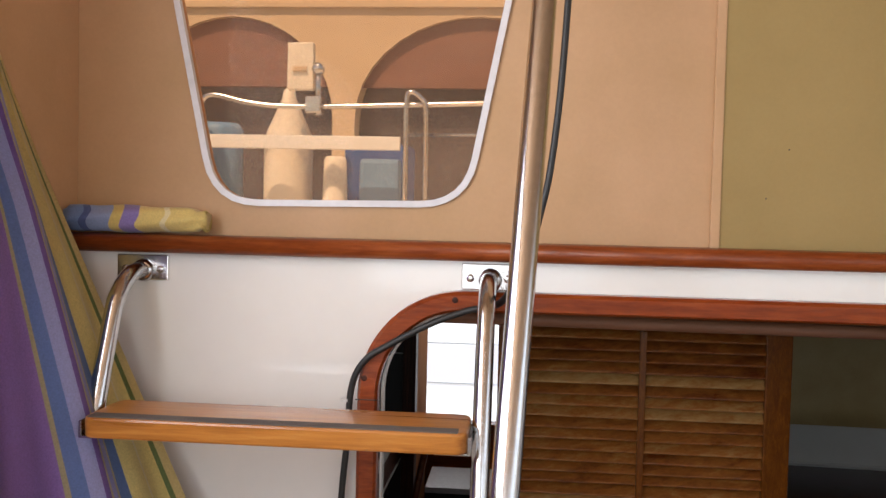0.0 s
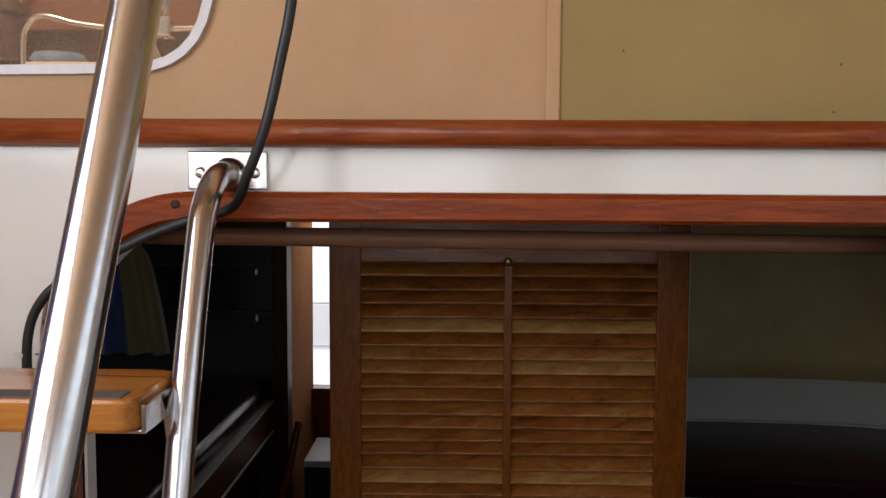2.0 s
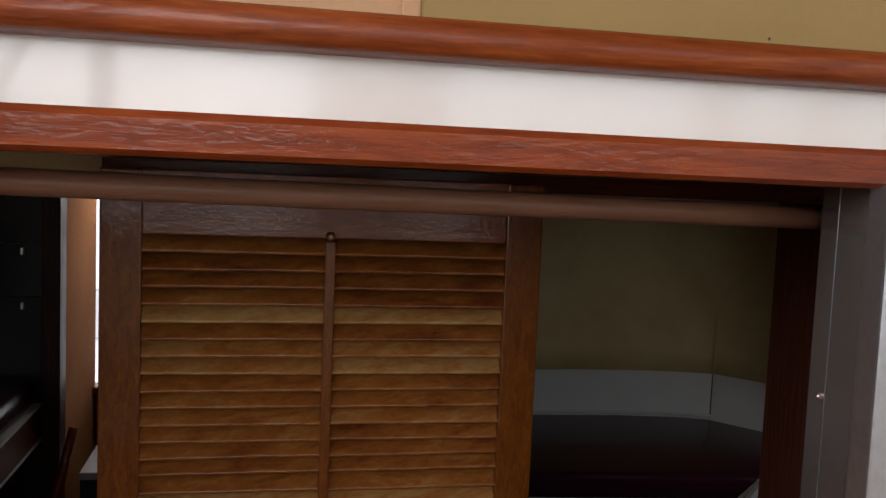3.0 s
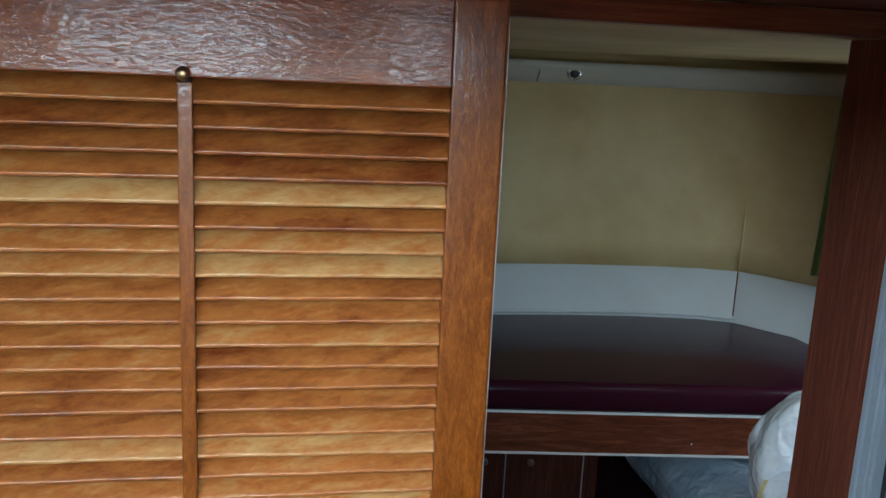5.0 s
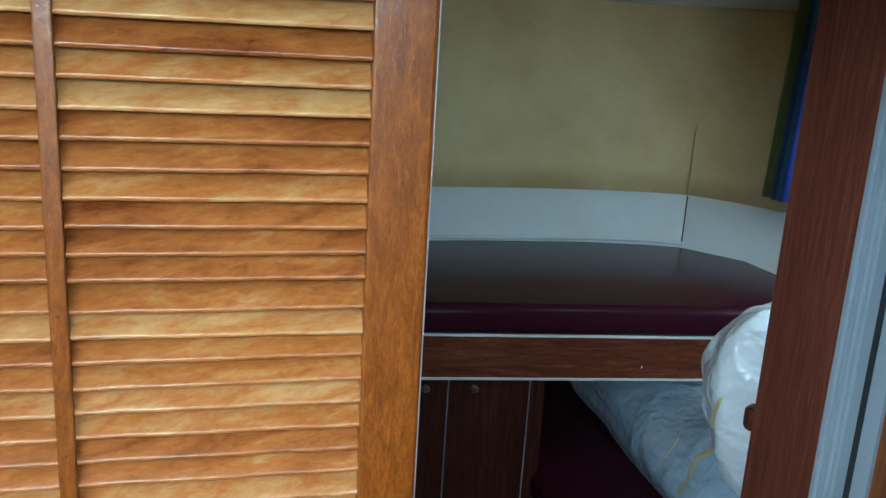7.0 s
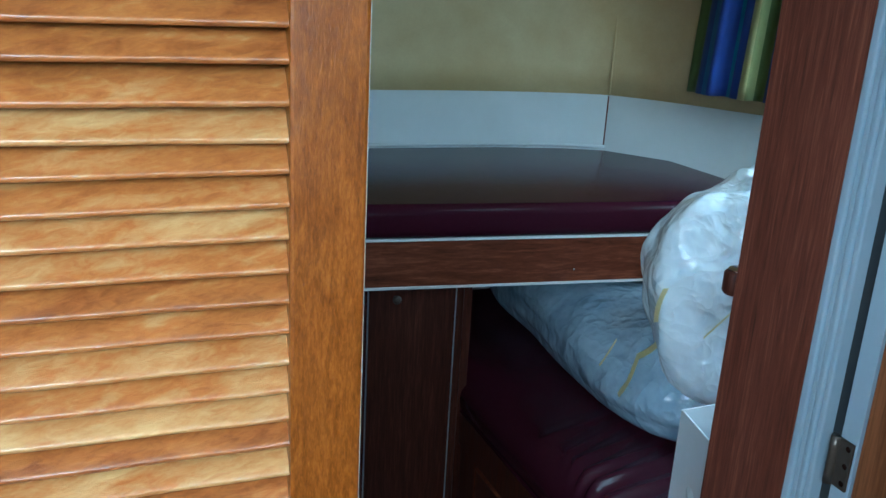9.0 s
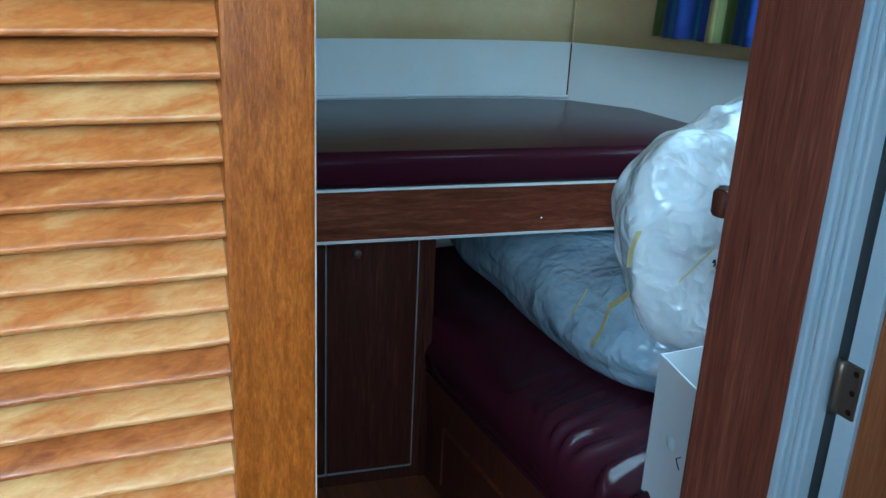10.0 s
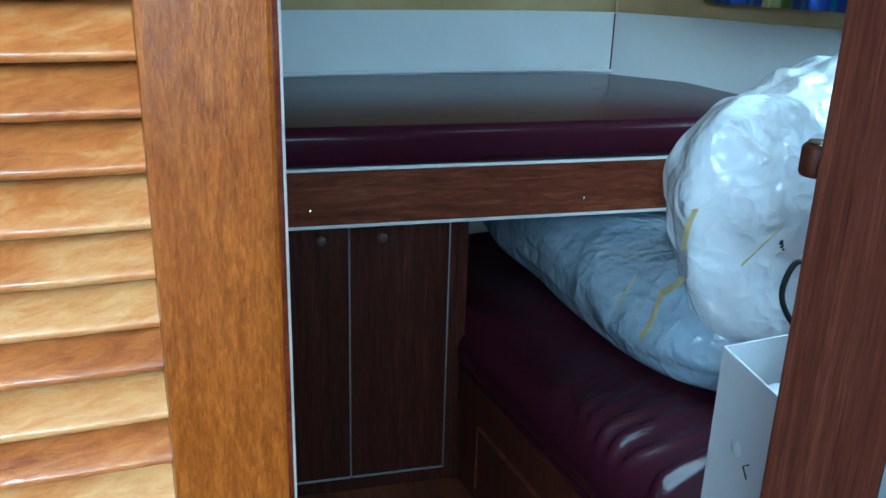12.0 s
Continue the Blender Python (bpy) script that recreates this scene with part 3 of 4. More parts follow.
# ---- cockpit: trim, ladder, pole, cable ----
def trim_shelf():
    profile = [(1.3175, 1.4375), (1.3125, 1.440), (1.3095, 1.4445), (1.308, 1.450), (1.3083, 1.456), (1.311, 1.4615), (1.316, 1.465), (1.322, 1.466), (TAN_Y, 1.466), (TAN_Y, 1.437)]
    bm = bmesh.new()
    f = bm.faces.new([bm.verts.new((-0.738, y, z)) for y, z in profile])
    out = bmesh.ops.extrude_face_region(bm, geom=[f])
    bmesh.ops.translate(bm, vec=(2.63, 0, 0), verts=[v for v in out["geom"] if isinstance(v, bmesh.types.BMVert)])
    return bm


solid("trim_shelf", trim_shelf(), TRIM_WOOD, "varnished reddish wooden moulding along the bulkhead", "trim", kind="structure", smooth=True)


def head_trim():
    """Rounded mahogany band round the companionway: arch, then the straight head."""
    bm = bmesh.new()
    path = [(ARC_X - 0.1505, z, 0) for z in (FLOOR_LOW, 0.4, 1.2)] + [(x, z, 0) for x, z in arc(ARC_X, ARC_Z, 0.1505, 180, 90)] + [(0.3, HEAD - 0.0165, 0), (1.88, HEAD - 0.019, 0)]
    prof = [(-0.016, 1.350), (-0.016, 1.327), (-0.012, 1.321), (0.010, 1.319), (0.0155, 1.325), (0.0165, 1.350)]
    rings = []
    for i, (x, z, _) in enumerate(path):
        a, b = Vector(path[max(i - 1, 0)]), Vector(path[min(i + 1, len(path) - 1)])
        t = (b - a).normalized()
        nrm = Vector((-t.y, t.x, 0))
        rings.append([bm.verts.new((x + nrm.x * d, y, z + nrm.y * d)) for d, y in prof])
    for r, s in zip(rings, rings[1:]):
        for k in range(len(prof)):
            bm.faces.new((r[k], r[(k + 1) % len(prof)], s[(k + 1) % len(prof)], s[k]))
    bm.faces.new(rings[0])
    bm.faces.new(rings[-1])
    return bm


head = solid("trim_companionway", head_trim(), MAHOGANY, "varnished mahogany band round the companionway arch", "trim", kind="structure")
for x, z in ((-0.236, 1.250), (-0.096, 1.377)):
    part("plug", lathe([(0.005, 0), (0.005, 0.0022), (0.003, 0.003)], (x, 1.3215, z), "Y", 12), LAMINATE, head)
part("joint", box(ARC_X - 0.168, ARC_X - 0.133, 1.3182, 1.3195, 1.2155, 1.2170), BLACK, head)
solid("trim_companionway_lining", prism([(x, z) for x, z in [(ARC_X - 0.133, FLOOR_LOW), (ARC_X - 0.133, ARC_Z)] + arc(ARC_X, ARC_Z, 0.133, 180, 90)[1:] + arc(ARC_X, ARC_Z, 0.1295, 90, 180) + [(ARC_X - 0.1295, FLOOR_LOW)]], 1.352, 1.374), WHITE_PLASTIC, "white lining strip inside the arch", "trim", kind="structure")
solid("curtain_rail", tube([Vector((-0.22 + 0.0965 * i, 1.450 + 0.004 * i, 1.3365 - 0.001 * i)) for i in range(11)], 0.0115, 18), wood("dull_brown_rail", (0.14, 0.06, 0.035), (0.20, 0.095, 0.055), (0.25, 0.125, 0.075), (1, 14, 14), 0.4, 0.1), "dull brown wooden rail under the deckhead", "rail", smooth=True)

# stainless door post beside the companionway
post = thing("companionway_post", (0.70, 1.40, FLOOR_LOW), "brushed stainless post casing beside the companionway", "post")
part("casing", beam((0.686, 1.322), (0.737, 1.475), -0.012, FLOOR_LOW, HEAD - 0.03, 0.002), BRUSHED, post)
part("front_plate", box(0.686, 1.86, 1.312, 1.340, FLOOR_LOW, HEAD - 0.03, 0.003), ALU, post, "pale satin metal front plate")
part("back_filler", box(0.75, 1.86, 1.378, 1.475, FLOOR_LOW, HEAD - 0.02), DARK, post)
part("fold_line", beam((0.7206, 1.4225), (0.7213, 1.4245), 0.0012, FLOOR_LOW, HEAD - 0.031), ALU, post)
screw(post, (0.7235, 1.436, 1.157), STEEL, 0.0038)

# boarding ladder
TUBE_L, TUBE_R = -0.6035, -0.0445
ladder = thing("boarding_ladder", (-0.32, 0.9, 0.0), "stainless tube ladder with a wooden tread", "ladder")
for x in (TUBE_L, TUBE_R):
    top = [(x + 0.002, BULK - 0.004, 1.408), (x, 1.310, 1.408), (x, 1.283, 1.400), (x, 1.252, 1.378), (x, 1.232, 1.345), (x, 1.178, 1.20), (x, 1.104, 0.96), (x, 0.947, 0.45), (x, 0.808, 0.0)]
    leg = part("rail", tube(curve_points(top, 7), 0.0132, 18), STEEL, ladder, smooth=True)
    plate = part("plate", box(x - 0.044, x + 0.041, BULK - 0.005, BULK + 0.001, 1.392, 1.433, 0.0015), STEEL, ladder)
    part("weld_collar", lathe([(0.019, -0.002), (0.018, 0.006), (0.0145, 0.012)], (x + 0.001, BULK - 0.005, 1.408), "Y", 18), STEEL, ladder, smooth=True)
    for dx in (-0.03, 0.028):
        part("screw", lathe([(0.0062, 0.0), (0.0058, 0.0018), (0.0035, 0.003), (0.0005, 0.0033)], (x + dx, BULK - 0.005, 1.410), "Y", 14), STEEL, plate)
    inward = -1 if x > -0.3 else 1
    bracket = part("bracket", prism([(x + inward * a, z) for a, z in ((0.0110, 1.1925), (0.0600, 1.1925), (0.0600, 1.1955), (0.0150, 1.1955), (0.0150, 1.2170), (0.0110, 1.2170))], 1.112, 1.192, 0.0008), STEEL, ladder)
    part("bolt", lathe([(0.005, 0), (0.005, -0.003), (0.003, -0.005)], (x + inward * 0.040, 1.16, 1.193), "Z", 10), STEEL, bracket)
    part("gusset", prism([(x + inward * a, z) for a, z in ((0.006, 1.150), (0.011, 1.172), (0.013, 1.1925), (0.006, 1.2150))], 1.160, 1.190, 0.001), STEEL, bracket)
TX0, TX1 = -0.582, -0.060


def tread_board(x0, x1, y0, y1, z0, z1):
    outline = rounded_outline([(x0, y0), (x1, y0), (x1, y1), (x0, y1)], [0.018, 0.018, 0.02, 0.02], 5)
    return slab(outline, z0, z1, 0.004, 2)


for k, (dy, z) in enumerate(((0.0, 1.211), (-0.09, 0.92), (-0.175, 0.64), (-0.26, 0.36))):
    tread = part("tread", tread_board(TX0, TX1, 1.098 + dy, 1.215 + dy, z - 0.015, z + 0.014), TREAD, ladder)
    part("grip_strip", box(TX0 + 0.008, TX1 - 0.012, 1.101 + dy, 1.124 + dy, z + 0.0135, z + 0.0152), GRIP, tread, "dark grey anti-slip strip")

# leaning stainless pole
POLE = [Vector((-0.0735 + 0.055 * z, 0.353 + 0.3863 * z, z)) for z in (0.0, 0.3, 0.6, 0.9, 1.2, 1.5, 1.8, 2.19)]
pole = solid("grab_pole", tube(POLE, 0.0150, 24), STEEL, "polished stainless pole leaning up to the roof", "pole", smooth=True)

# black cable
CABLE = [(0.072, 1.25, 2.19), (0.068, 1.25, 2.0), (0.060, 1.25, 1.80), (0.053, 1.25, 1.68), (0.042, 1.25, 1.575), (0.030, 1.25, 1.515), (0.014, 1.254, 1.453), (-0.008, 1.268, 1.405), (-0.03, 1.297, 1.375), (-0.075, 1.313, 1.362), (-0.13, 1.313, 1.341), (-0.20, 1.313, 1.303), (-0.235, 1.313, 1.278), (-0.255, 1.316, 1.235), (-0.262, 1.324, 1.15), (-0.272, 1.326, 1.0), (-0.275, 1.328, 0.6), (-0.278, 1.328, 0.01)]
cable = solid("cable", tube(curve_points(CABLE, 7), 0.0052, 10), BLACK, "thick black rubber cable tied along the arch", "cable", smooth=True)
part("cable_tie", lathe([(0.0068, -0.002), (0.0068, 0.002)], (-0.266, 1.317, 1.215), "Z", 12), WHITE_PLASTIC, cable)


# rolled towel on the shelf
def towel_roll():
    bm = bmesh.new()
    uv = bm.loops.layers.uv.new("weave")
    n, sides, x0, length = 40, 26, -0.735, 0.235
    rings = []
    for i in range(n + 1):
        f = i / n
        r = 0.0225 * (0.86 + 0.14 * math.sin(math.pi * min(1, 0.08 + f * 1.1)) + 0.05 * math.sin(f * 17)) * (0.8 if f > 0.93 else 1.0) * (0.75 if f < 0.04 else 1.0)
        rings.append([bm.verts.new((x0 + length * f + 0.004 * math.sin(3 * a), 1.340 + 1.15 * r * math.cos(a) + 0.002 * math.sin(5 * a + 9 * f), 1.468 + 0.022 + r * math.sin(a) * 0.98)) for a in (2 * math.pi * k / sides for k in range(sides))])
    for i, (r, s) in enumerate(zip(rings, rings[1:])):
        for k in range(sides):
            f = bm.faces.new((r[k], r[(k + 1) % sides], s[(k + 1) % sides], s[k]))
            for loop, u in zip(f.loops, (i, i, i + 1, i + 1)):
                loop[uv].uv = (0.25 * u / n * 0.999, k / sides)
    bm.faces.new(rings[0])
    end = bm.faces.new(rings[-1])
    for loop in end.loops:
        loop[uv].uv = (0.24, 0.5)
    return bm


roll = solid("rolled_curtain", towel_roll(), ROLL_CLOTH, "rolled blue and yellow striped cloth on the wooden ledge", "cloth roll", smooth=True)
part("rolled_end", tube(curve_points([(-0.503 + 0.0012 * math.cos(i), 1.345 + (0.003 + 0.0011 * i) * math.cos(i * 0.9), 1.490 + (0.003 + 0.0011 * i) * math.sin(i * 0.9)) for i in range(15)], 3), 0.0035, 8), surface("yellow_cloth", (0.55, 0.42, 0.13), (0.48, 0.35, 0.10), 0.8, 0, 20, 300, 0.3), roll, "yellow spiral end of the roll", smooth=True)


# striped curtain gathered at the side
def side_curtain(u, v):
    z = 2.15 - v * 1.6
    edge = -0.716 + (1.547 - z) * 0.45
    x1, y1 = (edge, 1.275) if edge > -0.706 else (-0.706, 1.275 * 0.706 / -edge)
    x0, y0 = -0.706, 0.80
    fold = 0.020 * math.sin(u * 17 + 1.2 * math.sin(v * 3)) + 0.008 * math.sin(u * 41 + v * 5)
    x, y = x0 + (x1 - x0) * u ** 1.5, y0 + (y1 - y0) * u
    return Vector((max(x + fold * 0.8, -0.728), y - fold * 0.4, z)), (0.42 * u * 0.999, v)


solid("striped_curtain", sheet(70, 40, side_curtain, 0.002), STRIPE_CLOTH, "purple, blue and yellow striped curtain drawn aside", "curtain", smooth=True)


# ---- louvred door ----
door = thing("louvred_door", (0.293, LOUVRE, FLOOR_LOW), "varnished orange-brown louvred wooden door, partly slid open", "door")
DZ0, DZ1, LZ0, LZ1 = FLOOR_LOW + 0.01, 1.345, -0.32, 1.249
DX0, DX1, LX0, LX1, MID = -0.046, 0.631, 0.014, 0.5715, 0.292
part("stile", box(DX0, LX0, LOUVRE - 0.018, LOUVRE + 0.017, DZ0, DZ1, 0.003), STILE, door)
right_stile = part("stile", box(LX1, DX1, LOUVRE - 0.018, LOUVRE + 0.017, DZ0, DZ1, 0.003), STILE, door)
part("edge_strip", box(DX1 - 0.004, 0.6400, LOUVRE + 0.0175, LOUVRE + 0.026, DZ0, 1.328, 0.001), MAHOGANY, right_stile)
part("white_edge", box(0.6402, 0.6420, LOUVRE + 0.021, LOUVRE + 0.027, DZ0, 1.328), WHITE_PLASTIC, right_stile, "thin white edging")
part("top_rail", box(LX0, LX1, LOUVRE - 0.017, LOUVRE + 0.015, LZ1, DZ1, 0.002), RAIL, door)
part("bottom_rail", box(LX0, LX1, LOUVRE - 0.017, LOUVRE + 0.015, DZ0, LZ0, 0.002), RAIL, door)
rod = part("tilt_rod", box(MID - 0.008, MID + 0.008, LOUVRE - 0.0215, LOUVRE - 0.010, LZ0, LZ1 - 0.004, 0.002), STILE, door)
part("rod_knob", lathe([(0.004, 0), (0.0065, 0.003), (0.0075, 0.008), (0.006, 0.012), (0.002, 0.0135)], (MID - 0.001, LOUVRE - 0.016, LZ1 + 0.004), "Y", 16), BRASS, rod, "small brass stud", smooth=True)
for k in range(8):
    part("pin", lathe([(0.0014, 0), (0.0014, 0.0006)], (MID, LOUVRE - 0.0213, 1.13 - 0.14 * k), "Y", 8), BLACK, rod)
part("backing", box(LX0, LX1, LOUVRE + 0.0165, LOUVRE + 0.0185, LZ0, LZ1), LAMINATE, door)
PITCH_TOP, PITCH_LOW = 0.02665, 0.0256
UNEVEN = {12: 0.002, 13: 0.0035, 21: 0.0015, 25: 0.0015}


def slat_mesh(width):
    bm = bmesh.new()
    prof = [(-0.0032, -0.0160), (-0.0034, -0.0180), (-0.0028, -0.0197), (-0.0012, -0.0207), (0.0012, -0.0207), (0.0030, -0.0190), (0.0030, 0.0190), (-0.0030, 0.0190)]
    cuts = 6
    rings = []
    for i in range(cuts + 1):
        x = width * (i / cuts - 0.5)
        w = 0.0007 * math.sin(i * 2.1 + width * 90)
        rings.append([bm.verts.new((x, y + w, z + w * 0.8)) for y, z in prof])
    for r, s in zip(rings, rings[1:]):
        for k in range(8):
            bm.faces.new((r[k], r[(k + 1) % 8], s[(k + 1) % 8], s[k]))
    bm.faces.new(rings[0])
    bm.faces.new(rings[-1])
    bmesh.ops.rotate(bm, matrix=Matrix.Rotation(radians(-36), 3, "X"), verts=bm.verts)
    me = mesh_of(bm, SLAT)
    for p in me.polygons:
        p.use_smooth = len(p.vertices) == 4
    for e in me.edges:
        a, b = (me.vertices[v].co for v in e.vertices)
        e.use_edge_sharp = abs(a.x - b.x) < 1e-4
    return me


slats = [(slat_mesh(MID - 0.006 - LX0), (LX0 + MID - 0.006) / 2), (slat_mesh(LX1 - MID - 0.006), (LX1 + MID + 0.006) / 2)]
rng = random.Random(7)
# how pale each row of slats is, from the top down
PALE = [0.45, 0.25, 0.28, 0.25, 0.78, 0.28, 0.60, 0.78, 0.40, 0.46, 0.52, 0.34, 0.38, 0.30, 0.42, 0.80, 0.36, 0.52, 0.76, 0.62, 0.40, 0.44, 0.64, 0.70, 0.76, 0.40, 0.78, 0.26, 0.74, 0.5]
k = 0
while True:
    lip = 1.2225 - PITCH_TOP * min(k, 14) - PITCH_LOW * max(k - 14, 0) + UNEVEN.get(k, 0.0)
    if lip < LZ0:
        break
    for me, x in slats:
        s = new("slat", me)
        pale = PALE[k % len(PALE)] + rng.uniform(-0.06, 0.06)
        s.color = (pale, pale, pale, 1.0)
        s.parent, s.matrix_parent_inverse = door, Matrix.Translation(door.location).inverted()
        s.matrix_basis = pose(x, LOUVRE - 0.001 + rng.uniform(-0.0006, 0.0006), lip + 0.01675 + rng.uniform(-0.0007, 0.0007), rng.uniform(-2, 2), rng.uniform(-0.35, 0.35), 0)
    k += 1

# ---- doorway jamb, metal frame and open door ----
jamb = thing("door_jamb", (1.24, 2.2, FLOOR_LOW), "dark red-brown laminate door jamb with ribbed metal edge", "door jamb")
part("lining", beam((1.194, 2.136), (1.190, 2.274), -0.07, FLOOR_LOW, 1.335, 0.002), JAMB, jamb)
part("rebate", box(1.214, 1.262, 2.0785, 2.0975, FLOOR_LOW, 1.262), BLACK, jamb, "dark rebate beside the metal edge")
for a, b, off in ((2.098, 2.1060, 0.0), (2.1068, 2.1150, -0.003), (2.1158, 2.1235, -0.001), (2.1243, 2.1355, -0.004)):
    part("metal_rib", box(1.197 + off, 1.262, a, b, FLOOR_LOW, 1.262, 0.0025), RIB, jamb)
leaf = thing("cabin_door", (1.21, 2.05, FLOOR_LOW), "dark brown laminate door standing open on its hinge", "door")
part("panel", beam((1.213, 2.0545), (1.30, 1.47), 0.03, FLOOR_LOW + 0.01, 1.25, 0.002), LEAF, leaf)
part("metal_edge", beam((1.206, 2.078), (1.209, 2.055), 0.034, FLOOR_LOW + 0.01, 1.25, 0.001), RIB, leaf, "satin metal edge profile")
for z in (0.44, 1.0, -0.3):
    hinge = part("hinge", tube([Vector((1.199, 2.078, z - 0.030 + 0.015 * i)) for i in range(5)], 0.0055, 12), BRONZE, leaf, "dark bronze hinge", smooth=True)
    part("hinge_plate", box(1.2005, 1.204, 2.054, 2.086, z - 0.030, z + 0.030, 0.0008), BRONZE, hinge)
    for dz in (-0.022, 0.0, 0.022):
        part("screw", lathe([(0.0035, 0), (0.0028, 0.001)], (1.2003, 2.060, z + dz), "X", 10), STEEL, hinge)

# ---- fore cabin: upper berth ----
FP, FQ = (0.42, 3.476), (2.05, 3.293)


def front_at(x):
    return FP[1] + (FQ[1] - FP[1]) * (x - FP[0]) / (FQ[0] - FP[0])


berth = thing("upper_berth", (1.2, 3.7, 0.16), "upper berth with dark wood front board and white edging", "berth")
part("front_board", beam(FP, FQ, 0.022, 0.172, 0.296, 0.001), LAMINATE_H, berth)
for z in (0.166, 0.294):
    part("edging", beam((FP[0], FP[1] - 0.004), (FQ[0], FQ[1] - 0.004), 0.027, z, z + 0.007, 0.0015), WHITE_PLASTIC, berth, "thin white plastic edging")
part("base_board", slab([(0.42, 3.50), (2.03, 3.318), (2.33, 3.6), (2.20, 3.82), (2.03, 4.02), (1.8, 4.08), (1.4, 4.115), (0.42, 4.12)], 0.27, 0.292), LAMINATE_H, berth)
for x, z in ((0.945, 0.207), (1.575, 0.207)):
    screw(berth, (x, front_at(x) - 0.001, z), STEEL, 0.0035)


def cushion(outline, z0, z1, bevel):
    bm = slab(outline, z0, z1, bevel, 5)
    bmesh.ops.triangulate(bm, faces=[f for f in bm.faces if len(f.verts) > 4])
    return bm


mattress = cushion([(0.42, 3.466), (1.95, 3.292), (2.2, 3.50), (2.17, 3.80), (2.02, 3.995), (1.9, 4.04), (1.65, 4.085), (1.3, 4.105), (0.42, 4.11)], 0.298, 0.388, 0.026)
solid("upper_mattress", mattress, BURGUNDY, "flat burgundy vinyl mattress on the upper berth", "mattress", smooth=True)

# cupboard under the berth
cup = thing("under_berth_cupboard", (0.9, 3.44, FLOOR_LOW), "dark wood-grain cupboard with two doors under the berth", "cupboard")


def cup_front(x0, x1, z0, z1, out, thick):
    return beam((x0, front_at(x0) + 0.024 - out), (x1, front_at(x1) + 0.024 - out), thick, z0, z1, 0.001)


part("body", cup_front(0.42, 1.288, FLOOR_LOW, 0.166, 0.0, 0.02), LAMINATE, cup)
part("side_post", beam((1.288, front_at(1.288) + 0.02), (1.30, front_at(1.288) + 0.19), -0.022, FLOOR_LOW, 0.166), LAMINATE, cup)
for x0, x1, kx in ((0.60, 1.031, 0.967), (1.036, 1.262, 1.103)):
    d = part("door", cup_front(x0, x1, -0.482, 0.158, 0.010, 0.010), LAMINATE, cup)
    part("edging", cup_front(x0, x1, -0.487, -0.484, 0.013, 0.013), RIB, d)
    part("edging", cup_front(x1 + 0.0005, x1 + 0.0030, -0.487, 0.158, 0.012, 0.012), RIB, d)
    part("knob", lathe([(0.006, 0), (0.005, 0.006), (0.0105, 0.011), (0.0115, 0.016), (0.008, 0.020), (0.002, 0.021)], (kx, front_at(kx) + 0.014, 0.138), "Y", 16), BRONZE, d, "small round dull metal knob", smooth=True)

# ---- lower berth ----
low = thing("lower_berth", (1.6, 3.0, FLOOR_LOW), "lower berth with dark wood front and drawers", "berth")
LP, LQ = (1.298, 3.42), (1.345, 2.16)
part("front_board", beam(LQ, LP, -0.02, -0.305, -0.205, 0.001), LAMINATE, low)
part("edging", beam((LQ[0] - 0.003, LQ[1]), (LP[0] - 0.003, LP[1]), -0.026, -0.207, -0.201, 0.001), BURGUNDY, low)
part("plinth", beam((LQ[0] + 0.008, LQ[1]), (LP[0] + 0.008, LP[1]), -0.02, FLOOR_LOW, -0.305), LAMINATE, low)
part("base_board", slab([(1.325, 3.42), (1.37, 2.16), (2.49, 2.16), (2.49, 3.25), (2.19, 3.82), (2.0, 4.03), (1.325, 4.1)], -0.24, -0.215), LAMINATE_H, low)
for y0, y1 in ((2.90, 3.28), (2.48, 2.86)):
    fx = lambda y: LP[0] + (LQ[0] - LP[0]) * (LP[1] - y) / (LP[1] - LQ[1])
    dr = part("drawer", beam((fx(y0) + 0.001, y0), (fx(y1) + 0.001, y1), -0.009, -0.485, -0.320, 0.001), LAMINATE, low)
    part("edging", beam((fx(y0) - 0.002, y0), (fx(y1) - 0.002, y1), -0.012, -0.3195, -0.3175), LAMINATE_H, dr)
    part("edging", beam((fx(y1) - 0.002, y1), (fx(y1) - 0.002, y1 + 0.003), -0.012, -0.485, -0.3175), LAMINATE_H, dr)
    ky = y1 - 0.24
    part("knob", lathe([(0.006, 0), (0.005, -0.008), (0.010, -0.014), (0.008, -0.019), (0.002, -0.020)], (fx(ky), ky, -0.40), "X", 16), BRASS, dr, smooth=True)


# folds in the cover: place along the berth, slant, height, width
CREASES = [(2.60, 0.20, 0.014, 0.016), (2.695, 0.30, 0.017, 0.014), (2.775, 0.15, 0.009, 0.012), (2.825, 0.28, 0.015, 0.011), (2.868, 0.32, 0.016, 0.010), (2.915, 0.42, 0.012, 0.011), (2.955, 0.55, 0.008, 0.013), (3.05, 0.3, 0.004, 0.02)]


